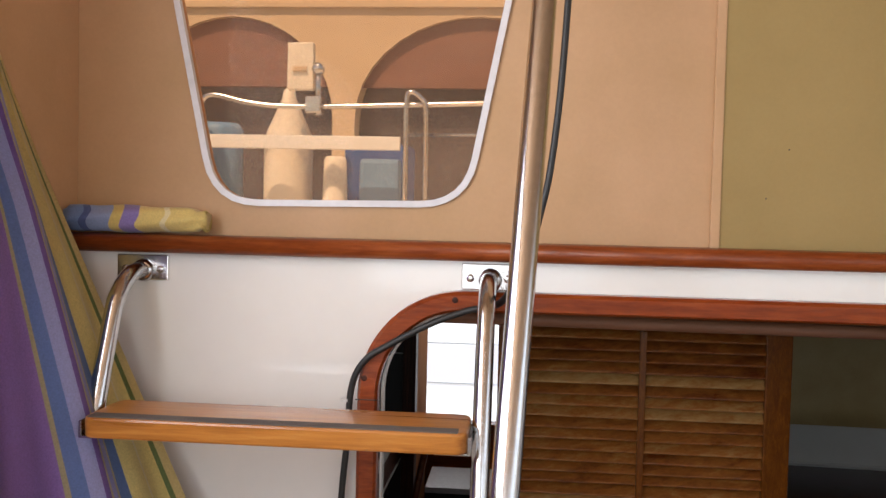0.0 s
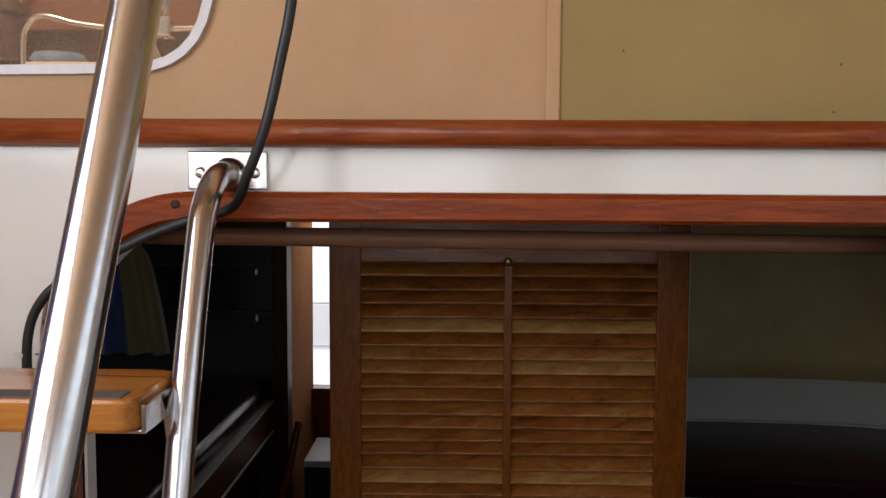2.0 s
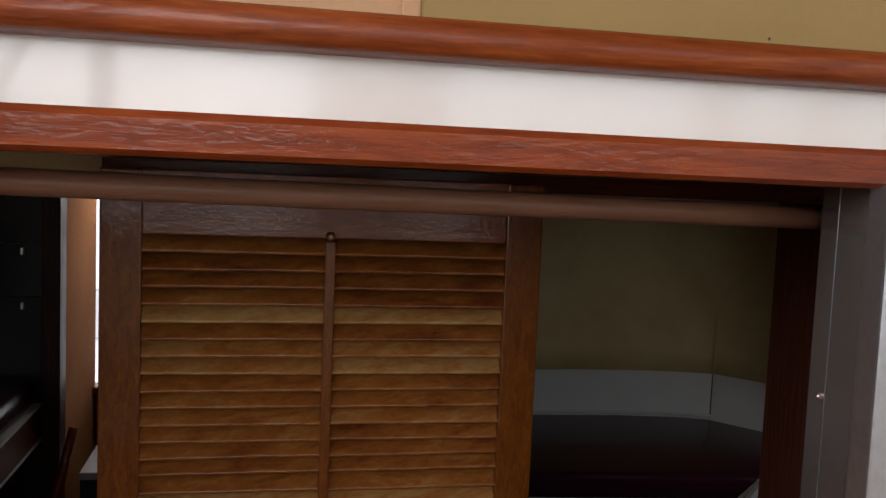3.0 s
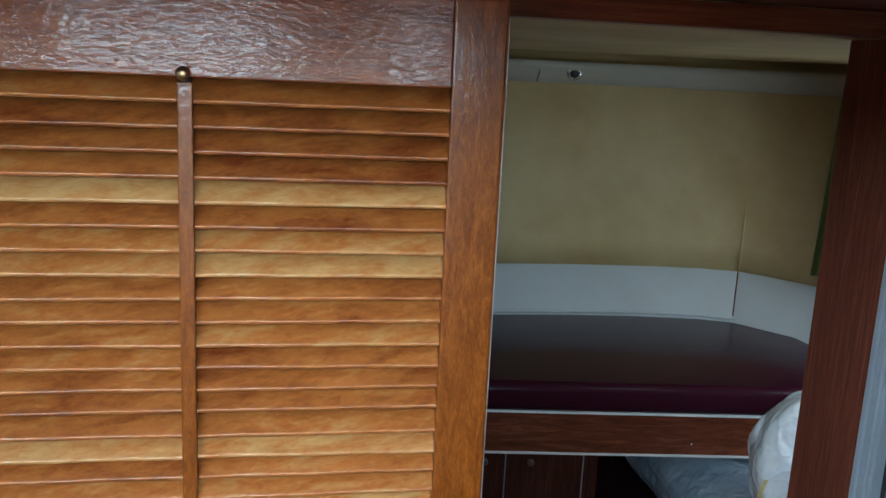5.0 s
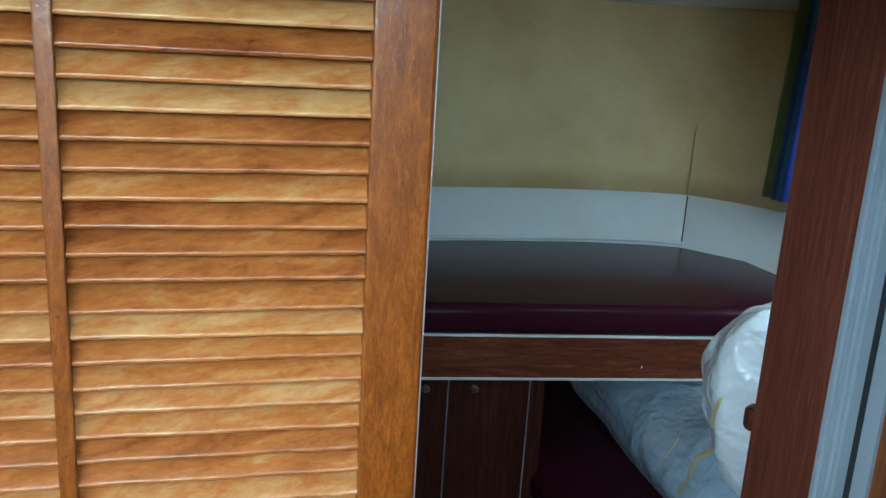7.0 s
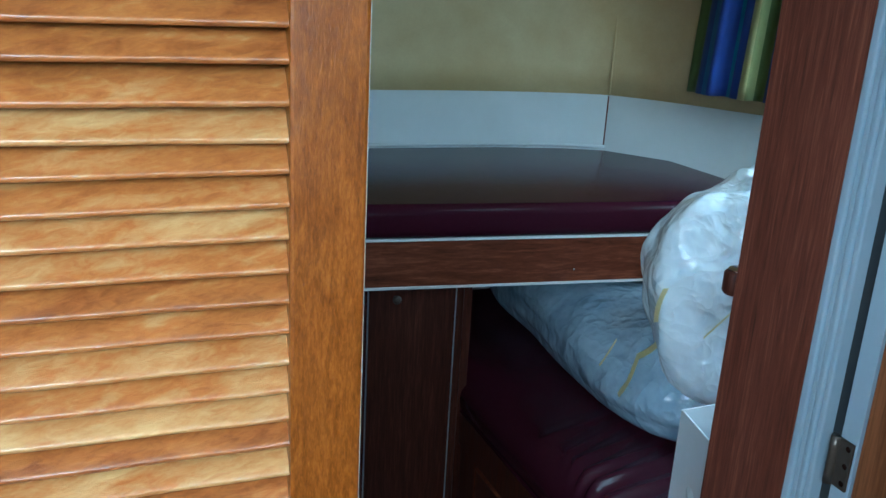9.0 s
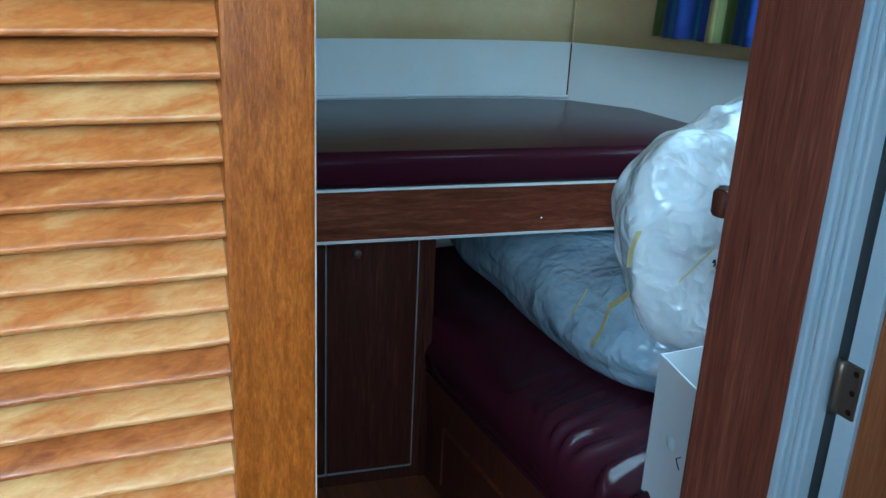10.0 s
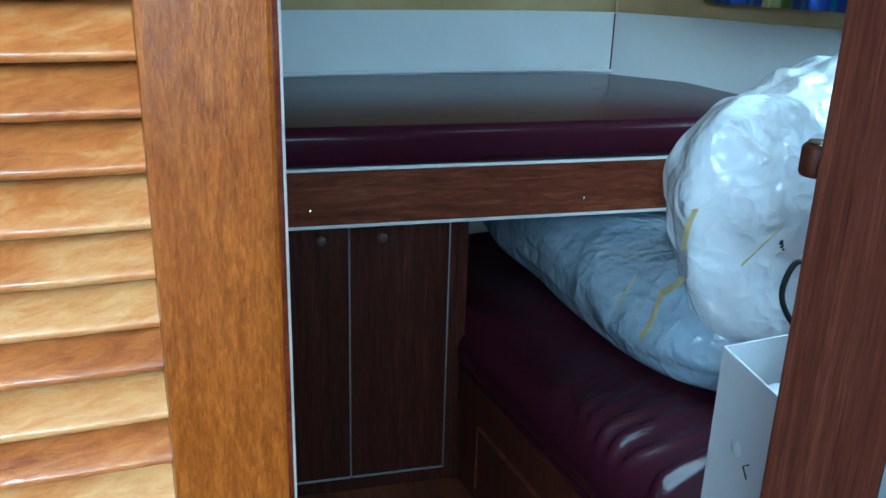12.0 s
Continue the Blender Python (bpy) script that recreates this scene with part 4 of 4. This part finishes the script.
def lower_cushion():
    """A soft vinyl cushion, creased where it bulges over the front board."""
    ny, nx = 320, 40
    bm = bmesh.new()
    grid = []
    for i in range(ny + 1):
        y = 2.17 + (4.0 - 2.17) * i / ny
        fx = LP[0] + (LQ[0] - LP[0]) * (LP[1] - y) / (LP[1] - LQ[1])
        row = []
        for j in range(nx + 1):
            f = j / nx
            if f < 0.35:
                a = math.pi / 2 * (f / 0.35)
                x, z = fx + 0.002 + 0.075 * (1 - math.cos(a)), -0.202 + 0.100 * math.sin(a)
                x -= 0.018 * math.sin(2 * a)
            else:
                x, z = fx + 0.077 + (f - 0.35) / 0.65 * 0.62, -0.102 + 0.008 * math.sin((f - 0.35) * 4.5)
            for y0, slant, high, wide in CREASES:
                along = math.exp(-((f - 0.36) / 0.13) ** 2)
                across = (y - y0 - slant * (f - 0.34)) / wide
                ridge = high * along * math.exp(-across * across)
                z += ridge
                x -= 0.7 * ridge
            z += 0.004 * math.sin(y * 9 + f * 3)
            row.append(bm.verts.new((x, y, z)))
        row.append(bm.verts.new((row[-1].co.x, y, -0.212)))
        row.append(bm.verts.new((fx + 0.004, y, -0.212)))
        grid.append(row)
    n = len(grid[0])
    for r, s in zip(grid, grid[1:]):
        for k in range(n):
            bm.faces.new((r[k], r[(k + 1) % n], s[(k + 1) % n], s[k]))
    bm.faces.new(grid[0])
    bm.faces.new(grid[-1])
    return bm


solid("lower_mattress", lower_cushion(), BURGUNDY, "creased burgundy vinyl cushion on the lower berth", "mattress", smooth=True)


# ---- plastic bags and box on the lower berth ----
@functools.lru_cache(maxsize=None)
def creases(seed):
    """Fold planes of a crumpled film: broad ones all over, and small ones near a centre of their own."""
    rnd = random.Random(int(seed * 10))
    ball = lambda: Vector((rnd.gauss(0, 1), rnd.gauss(0, 1), rnd.gauss(0, 1))).normalized()
    broad = [(ball(), rnd.uniform(-0.8, 0.8), rnd.uniform(0.25, 1.0) * rnd.choice((-1, -1, 1))) for _ in range(22)]
    small = []
    for _ in range(150):
        c = ball()
        d = ball()
        small.append((d, d.dot(c) + rnd.uniform(-0.05, 0.05), rnd.uniform(0.3, 1.0) * rnd.choice((-1, 1)), c, rnd.uniform(0.22, 0.55)))
    return broad, small


def crumple(p, seed, rough):
    """The crumpled radius of a stuffed plastic sack in the direction p: flat facets between sharp folds."""
    broad, small = creases(seed)
    off = Vector((seed * 3.7, seed * 1.3, seed * 2.1))
    h = 0.9 * noise.noise(p * 1.1 + off)
    h += sum(a * (abs(d.dot(p) - c) - 0.4) for d, c, a in broad) * 0.24
    for d, c, a, mid, reach in small:
        near = (p - mid).length
        if near < reach:
            h += a * 1.3 * (reach * 0.35 - abs(d.dot(p) - c)) * (1 - near / reach)
    return 1 + rough * h


def squared(p, n):
    """A unit direction moved onto a boxier ball of power n."""
    return p / (abs(p.x) ** n + abs(p.y) ** n + abs(p.z) ** n) ** (1 / n)


def crumpled(centre, radii, m, seed, rough=0.16, sub=5, flat_z=None):
    bm = bmesh.new()
    bmesh.ops.create_icosphere(bm, subdivisions=sub, radius=1.0)
    for v in bm.verts:
        d = v.co.normalized()
        v.co = squared(d, 2.6) * crumple(d, seed, rough)
    bmesh.ops.transform(bm, matrix=Matrix.Translation(centre) @ m @ Matrix.Diagonal((*radii, 1)), verts=bm.verts)
    if flat_z is not None:
        for v in bm.verts:
            v.co.z = max(v.co.z, flat_z + 0.002 * noise.noise(v.co * 9))
    return bm


def on_bag(bag, ways, lift=0.004):
    """Points on a sack's skin in the given directions."""
    centre, radii, m, seed, rough = bag
    out = []
    for w in ways:
        d = Vector(w).normalized()
        p = squared(d, 2.6) * crumple(d, seed, rough)
        out.append(Vector(centre) + m @ Vector((p.x * radii[0], p.y * radii[1], p.z * radii[2])) + (m @ d) * lift)
    return out


BIG = ((1.87, 2.97, 0.265), (0.312, 0.19, 0.36), Matrix.Rotation(radians(-8), 4, "Y"), 1.0, 0.27)
LONG = ((1.80, 3.50, 0.015), (0.295, 0.74, 0.155), Matrix(), 2.0, 0.12)
bag = solid("plastic_bag", crumpled(*BIG, 6), BAG, "stuffed crumpled white plastic sack lying on another", "plastic bag", smooth=True)
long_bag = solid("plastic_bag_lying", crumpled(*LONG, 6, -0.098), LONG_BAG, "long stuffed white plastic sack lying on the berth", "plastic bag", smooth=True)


def strip(points, width, way):
    """A flat ribbon along the points."""
    bm = bmesh.new()
    w = Vector(way).normalized() * width / 2
    rows = [(bm.verts.new(p - w), bm.verts.new(p + w)) for p in points]
    for a, b in zip(rows, rows[1:]):
        bm.faces.new((a[0], a[1], b[1], b[0]))
    bmesh.ops.solidify(bm, geom=bm.faces[:], thickness=0.001)
    return bm


def band(a, b, n=5):
    """Directions swept from a to b."""
    return [Vector(a).lerp(Vector(b), i / (n - 1)) for i in range(n)]


part("drawstring", strip(on_bag(BIG, band((-0.93, -0.28, 0.24), (-0.985, -0.16, 0.0))), 0.012, (0.7, -0.7, 0.3)), TAPE, bag, "yellow drawstring")
part("drawstring", strip(on_bag(BIG, band((-0.80, -0.60, -0.06), (-0.60, -0.79, 0.16)), 0.002), 0.008, (-0.3, -0.3, 0.8)), TAPE, bag, "yellow drawstring")
part("drawstring", strip(on_bag(LONG, band((-0.80, -0.60, -0.10), (-0.66, -0.61, 0.44)) + band((-0.62, -0.61, 0.48), (-0.40, -0.58, 0.70))), 0.022, (0.3, 0.9, 0.2)), TAPE, long_bag, "yellow drawstring")
part("drawstring", strip(on_bag(LONG, band((-0.84, -0.50, 0.12), (-0.70, -0.50, 0.50)), 0.002), 0.009, (0.3, 0.9, 0.2)), TAPE, long_bag, "yellow drawstring")
for a, b, c, d in ((-0.12, 0.02, -0.05, 0.06), (-0.05, 0.06, -0.04, -0.02), (-0.04, -0.02, -0.10, -0.03), (-0.02, -0.06, 0.0, -0.05)):
    part("pen_mark", tube(on_bag(BIG, [(-0.60 + k * u, -0.79 + 0.5 * k * u, 0.03 + k * v) for u, v in ((a, b), ((a + c) / 2, (b + d) / 2 + 0.01), (c, d)) for k in (0.55,)], 0.003), 0.0020, 6), BLACK, bag, "scribbled black pen mark")


def carton():
    a, b, c = Vector((1.424, 2.634)), Vector((1.393, 2.471)), Vector((1.585, 2.640))
    top, bottom, t = 0.182, -0.125, 0.004
    ob = thing("cardboard_box", (1.5, 2.6, -0.2), "open white cardboard box standing on the berth", "box")
    d = b + (c - a)
    for p, q in ((a, b), (b, d), (d, c), (c, a)):
        part("side", beam(tuple(q), tuple(p), -t, bottom, top, 0.0008), CARD, ob)
    part("bottom", slab([tuple(a), tuple(b), tuple(d), tuple(c)], bottom, bottom + t), CARD, ob)
    part("mark", tube([Vector(p) for p in ((1.4002, 2.5150, 0.0450), (1.4028, 2.5290, 0.0330), (1.4002, 2.5150, 0.0190))], 0.0012, 6), BLACK, ob, "small black pen mark")
    return ob


carton()
solid("clear_wrapping", crumpled((1.49, 2.56, 0.05), (0.065, 0.06, 0.07), Matrix(), 4.0, 0.3, 4), BAG, "crumpled clear wrapping inside the box", "wrapping", smooth=True)
knob = thing("hook_knob", (1.2, 2.3, 0.59), "dark wooden knob with a chrome cap", "knob")
part("shaft", lathe([(0.016, 0.0), (0.018, 0.004), (0.018, 0.028), (0.015, 0.032)], (1.212, 2.296, 0.560), "Z", 20), LAMINATE, knob, smooth=True)
part("cap", lathe([(0.0145, 0.0), (0.0125, 0.003), (0.002, 0.004)], (1.212, 2.296, 0.592), "Z", 20), STEEL, knob, "chrome cap", smooth=True)
part("arm", box(1.215, 1.262, 2.288, 2.304, 0.566, 0.584, 0.003), LAMINATE, knob)
solid("strap_loop", tube(curve_points([(1.61, 2.67, 0.29), (1.575, 2.67, 0.29), (1.558, 2.67, 0.25), (1.57, 2.67, 0.21), (1.60, 2.65, 0.16)], 6), 0.005, 8), BLACK, "black strap loop hanging over the box", "strap", smooth=True)


def berth_curtain(u, v):
    a, b = Vector((2.20, 3.80)), Vector((2.47, 3.25))
    p = a.lerp(b, u)
    fold = 0.016 * math.sin(u * 34 + 0.6 * v) + 0.006 * math.sin(u * 71)
    z = 1.26 - v * 0.645
    lean = 0.10 * (1 - v)
    return Vector((p.x - 0.035 + fold * 0.9 + lean * 0.6, p.y - 0.02 + fold * 0.45 + lean * 0.4, z)), (0.66 * u, v)


solid("berth_curtain", sheet(90, 12, berth_curtain, 0.002), BLUE_CLOTH, "blue, green and yellow striped curtain at the cabin window", "curtain", smooth=True)
lamp = thing("downlight", (1.415, 4.24, 1.25), "small round unlit metal downlight in the valance", "light")
part("rim", lathe([(0.028, 0), (0.028, 0.004), (0.018, 0.007), (0.018, 0.002)], (1.415, 4.236, 1.262), "Y", 24), BRUSHED, lamp, smooth=True)
part("lens", lathe([(0.018, 0), (0.012, 0.004), (0.002, 0.005)], (1.415, 4.234, 1.262), "Y", 20), DARK, lamp, smooth=True)


# ---- port side cabin, seen through the arch ----
# mahogany painted paler and more orange for the window's light on it
REVEAL = surface("window_lit_reddish_wood", (0.50, 0.22, 0.10), (0.44, 0.18, 0.08), 0.9, 0, 4, 60, 0.1)
REVEAL.node_tree.nodes["Principled BSDF"].inputs["Specular IOR Level"].default_value = 0.02
PORT_X = -0.475
pb = thing("port_berth", (-0.9, 2.6, FLOOR_LOW), "port berth with a dark wood front and pale edging", "berth")
part("front_board", box(PORT_X - 0.02, PORT_X, 1.60, 3.50, 0.50, 0.602), LAMINATE_H, pb)
for z in (0.494, 0.602):
    part("edging", box(PORT_X - 0.022, PORT_X + 0.004, 1.60, 3.50, z, z + 0.008, 0.001), WHITE_PLASTIC, pb)
part("base", box(-1.55, PORT_X - 0.05, 1.60, 3.50, FLOOR_LOW, 0.602), LAMINATE, pb)
solid("port_mattress", cushion([(PORT_X - 0.005, 1.62), (PORT_X - 0.005, 3.48), (-1.54, 3.48), (-1.54, 1.62)], 0.61, 0.70, 0.03), BURGUNDY, "dark burgundy vinyl mattress on the port berth", "mattress", smooth=True)
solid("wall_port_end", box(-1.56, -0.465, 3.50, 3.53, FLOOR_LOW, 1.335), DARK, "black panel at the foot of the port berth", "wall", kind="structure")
for z in (0.935, 1.10):
    shelf = solid("shelf_wire", tube([Vector((-0.9, 3.49, z)), Vector((-0.47, 3.49, z))], 0.0022, 6), ALU, "thin metal shelf rail on the black panel", "shelf rail", "shelf rails")
    part("clip", box(-0.53, -0.522, 3.484, 3.499, z - 0.035, z - 0.015, 0.001), ALU, shelf)
solid("trim_port_post", box(-0.465, -0.412, 3.46, 3.54, FLOOR_LOW, 1.335, 0.003), LAMINATE, "dark wooden post at the berth end", "trim", kind="structure")
solid("trim_port_reveal", box(-0.47, -0.4395, 3.54, 4.15, FLOOR_LOW, 1.335), REVEAL, "mahogany window reveal", "trim", kind="structure")


def port_curtain(u, v):
    """Gathered cloth whose free edge swings outwards towards the hem."""
    x = -1.0 + u * (0.235 + 0.085 * math.sqrt(v))
    return Vector((x, 3.0 + 0.016 * math.sin(u * 26) * (0.4 + v), 1.215 - 0.34 * v)), (0.3 * u, v)


solid("port_curtain", sheet(50, 8, port_curtain, 0.002), stripes("olive_striped_cloth", 0, 0.3, [(0.0, (0.36, 0.31, 0.20)), (0.42, (0.11, 0.16, 0.42)), (0.64, (0.42, 0.37, 0.20)), (0.97, (0.62, 0.60, 0.50))]), "olive and blue curtain beside the port berth", "curtain", smooth=True)
wall_with_gap("wall_port_front", "y", 4.15, 0.04, -1.6, 0.36, FLOOR_LOW, 1.335, -0.45, 0.25, 0.505, 1.30, MAHOGANY, "mahogany lined end wall with a bright window")
pc_rail = solid("port_curtain_rail", tube([Vector((-1.58, 3.0, 1.222)), Vector((-0.76, 3.0, 1.222))], 0.008, 10), BRASS, "thin brass rail carrying the port curtain", "curtain rail", smooth=True)
win = thing("window_port", (-0.1, 4.15, 0.535), "cabin window in a wooden frame", "window", kind="structure")
part("sill", box(-0.45, 0.25, 4.10, 4.15, 0.485, 0.508, 0.003), MAHOGANY, win)
pane = part("pane", box(-0.45, 0.25, 4.165, 4.169, 0.505, 1.30), CABIN_PANE, win)
pane.visible_shadow = False
shelf = solid("side_shelf", box(-0.375, 0.30, 3.55, 3.85, 0.345, 0.370, 0.004), FRAME_PVC, "pale blue-grey shelf top under the window", "shelf")
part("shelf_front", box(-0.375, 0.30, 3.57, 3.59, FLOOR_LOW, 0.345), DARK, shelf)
solid("leaning_batten", tube(curve_points([(-0.36, 3.40, 0.56), (-0.385, 3.36, 0.42), (-0.42, 3.33, 0.20), (-0.44, 3.30, FLOOR_LOW)], 5), 0.014, 8), MAHOGANY, "curved reddish wooden batten below the window", "batten", smooth=True)

# ---- outside, beyond the cockpit window ----
frame_bm = ring_wall(grown(hole, -0.001), grown(hole, 0.0095), TAN_Y - 0.007, TAN_Y + 0.004)
win1 = thing("window_1", (-0.3, TAN_Y, 1.5), "cockpit window of tinted vinyl in a pale rounded frame", "window", kind="structure")
part("window_frame", frame_bm, FRAME_PVC, win1)
vp = part("pane", prism(grown(hole, 0.005), TAN_Y + 0.006, TAN_Y + 0.009), VINYL_PANE, win1, "peach tinted clear vinyl")
vp.visible_shadow = False

DECK_Z = 1.46
rail = thing("deck_rail", (-0.9, 3.5, DECK_Z), "stainless deck rail with bent ends", "rail")
part("post", tube(curve_points([(-0.480, 3.52, DECK_Z), (-0.480, 3.52, 1.8), (-0.480, 3.52, 1.955), (-0.465, 3.52, 1.995), (-0.42, 3.52, 1.97), (-0.40, 3.52, 1.90), (-0.40, 3.54, DECK_Z)], 6), 0.011, 10), STEEL, rail, smooth=True)
part("top_bar", tube(curve_points([(-1.37, 3.55, DECK_Z), (-1.37, 3.55, 1.85), (-1.35, 3.55, 1.95), (-1.29, 3.55, 1.98), (-1.15, 3.55, 1.95), (-0.95, 3.55, 1.935), (-0.48, 3.54, 1.945), (0.4, 3.54, 1.97), (1.6, 3.54, 1.97)], 6), 0.011, 10), STEEL, rail, smooth=True)
part("mid_bar", tube([Vector((-0.47, 3.54, 1.825)), Vector((1.6, 3.54, 1.84))], 0.008, 8), STEEL, rail, smooth=True)
part("side_bar", tube(curve_points([(-2.3, 3.62, 2.30), (-1.9, 3.62, 2.20), (-1.61, 3.60, 2.108), (-1.47, 3.58, 2.055), (-1.43, 3.58, 1.98), (-1.43, 3.58, DECK_Z)], 6), 0.011, 10), STEEL, rail, smooth=True)


def strapped_bundle():
    """A dark folded awning tied upright to the rail's bend."""
    ob = thing("folded_awning", (-1.42, 3.60, DECK_Z), "dark brown folded awning tied upright to the deck rail", "awning")
    bm = lathe([(0.045, 0.0), (0.062, 0.05), (0.05, 0.16), (0.058, 0.30), (0.046, 0.42), (0.055, 0.52), (0.03, 0.60), (0.01, 0.62)], (-1.43, 3.60, DECK_Z), "Z", 20)
    for v in bm.verts:
        v.co.x += 0.014 * math.sin(9 * v.co.z + 5 * v.co.y)
        v.co.y += 0.012 * noise.noise(v.co * 11)
    part("canvas", bm, SHADE, ob, smooth=True)
    for z in (1.62, 1.82, 2.0):
        part("strap", lathe([(0.058, -0.012), (0.061, 0.0), (0.058, 0.012)], (-1.425, 3.60, z), "Z", 20), BLACK, ob, "black webbing strap", smooth=True)


strapped_bundle()
plank = solid("white_plank", box(-1.335, -0.50, 3.49, 3.515, 1.757, 1.812, 0.004), WHITE_PLASTIC, "white plank fixed along the deck rail", "plank")
solid("fender", lathe([(0.06, 0), (0.095, 0.02), (0.105, 0.07), (0.105, 0.33), (0.095, 0.38), (0.03, 0.53), (0.026, 0.56), (0.012, 0.575), (0.004, 0.58)], (-1.02, 3.72, DECK_Z), "Z", 28), CREAM, "cream white boat fender standing on the deck", "fender", smooth=True)
motor = thing("motor_bracket", (-0.9, 3.56, 1.93), "cream outboard bracket pad clamped to the rail", "bracket")
part("pad", box(-0.985, -0.875, 3.55, 3.59, 2.005, 2.20, 0.006), CREAM, motor)
part("pad_notch", box(-0.96, -0.90, 3.54, 3.552, 2.08, 2.10, 0.003), STUCCO, motor)
part("clamp", box(-0.90, -0.83, 3.515, 3.585, 1.905, 1.975, 0.008), STEEL, motor)
part("clamp_post", tube([Vector((-0.852, 3.55, 1.90)), Vector((-0.852, 3.55, 2.11))], 0.012, 10), STEEL, motor, smooth=True)
part("clamp_knob", lathe([(0.012, -0.02), (0.024, -0.012), (0.024, 0.012), (0.012, 0.02)], (-0.852, 3.545, 2.09), "Y", 14), STEEL, motor, smooth=True)
solid("blue_crate", box(-0.78, -0.50, 3.75, 4.0, DECK_Z, 1.80, 0.012), BLUE, "dark blue plastic crate on the deck", "crate")
solid("jerry_can", box(-0.69, -0.52, 3.62, 3.72, DECK_Z, 1.73, 0.02), LIGHT_BLUE, "light blue plastic can on the deck", "can")
solid("short_post", lathe([(0.06, 0), (0.055, 0.02), (0.048, 0.26), (0.04, 0.275)], (-0.79, 3.62, DECK_Z), "Z", 18), CREAM, "cream tapered bollard on the deck", "bollard", smooth=True)
solid("blue_drum", lathe([(0.10, 0), (0.11, 0.02), (0.11, 0.40), (0.09, 0.43)], (-1.38, 3.85, DECK_Z), "Z", 20), LIGHT_BLUE, "light blue drum on the deck", "drum", smooth=True)


def facade():
    ob = thing("arched_building", (-1.5, 7.0, -1.5), "beige stuccoed building with large brown arches", "building")
    y0, y1 = 6.5, 6.8
    arches = [(-2.23, 0.78), (-0.35, 0.93), (1.75, 0.93), (-4.3, 0.93)]
    outline_left = -8.0
    bm = bmesh.new()
    edges = sorted(arches)
    x = outline_left
    for cx, r in edges:
        box(x, cx - r, y0, y1, -1.5, 3.0, into=bm)
        x = cx + r
        pts = [(cx - r, 3.0)] + [(cx + r * math.cos(radians(a)), 2.20 + 0.76 * math.sin(radians(a))) for a in range(180, -1, -10)] + [(cx + r, 3.0)]
        f0 = [bm.verts.new((px, y0, pz)) for px, pz in pts]
        f1 = [bm.verts.new((px, y1, pz)) for px, pz in pts]
        bm.faces.new(f0)
        bm.faces.new(f1)
        for k in range(len(pts) - 1):
            bm.faces.new((f0[k], f0[k + 1], f1[k + 1], f1[k]))
    box(x, 8.0, y0, y1, -1.5, 3.0, into=bm)
    box(outline_left, 8.0, y0, y1, 3.0, 6.0, into=bm)
    part("wall", bm, STUCCO, ob)
    part("cornice", box(outline_left, 8.0, y0 - 0.03, y0, 3.02, 3.07, 0.008), STUCCO, ob)
    for cx, r in arches:
        part("shutter", box(cx - r - 0.02, cx + r + 0.02, y0 + 0.05, y0 + 0.09, 2.44, 2.995), BROWN, ob)
        # a dark board stands in for the shade inside each arch
        part("recess_shade", box(cx - r - 0.02, cx + r + 0.02, y0 + 0.20, y0 + 0.25, -1.5, 2.99), SHADE, ob)
    part("roof", box(outline_left, 8.0, y0 - 0.3, y0 + 4, 6.0, 6.2), STUCCO, ob)
    return ob


facade()


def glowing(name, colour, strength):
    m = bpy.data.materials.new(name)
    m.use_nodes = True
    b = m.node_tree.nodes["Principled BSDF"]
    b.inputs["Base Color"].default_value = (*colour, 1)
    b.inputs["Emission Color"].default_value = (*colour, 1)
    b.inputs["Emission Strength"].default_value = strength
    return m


# the hull, its seams and band glow, standing in for daylight on them
back = tagged(new("backdrop", mesh_of(box(-4.5, 4.5, 5.6, 5.62, -1.5, 1.30), glowing("glowing_white_hull", (0.95, 0.96, 0.97), 1.1))), "glowing white backdrop of a hull lying alongside", "backdrop", kind="structure")
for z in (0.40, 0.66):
    part("seam", box(-4.5, 4.5, 5.592, 5.599, z, z + 0.012), glowing("glowing_grey_seam", (0.5, 0.5, 0.5), 0.7), back)
part("lower_band", box(-4.5, 4.5, 5.594, 5.599, 0.415, 0.655), glowing("glowing_grey_band", (0.75, 0.75, 0.78), 0.95), back)
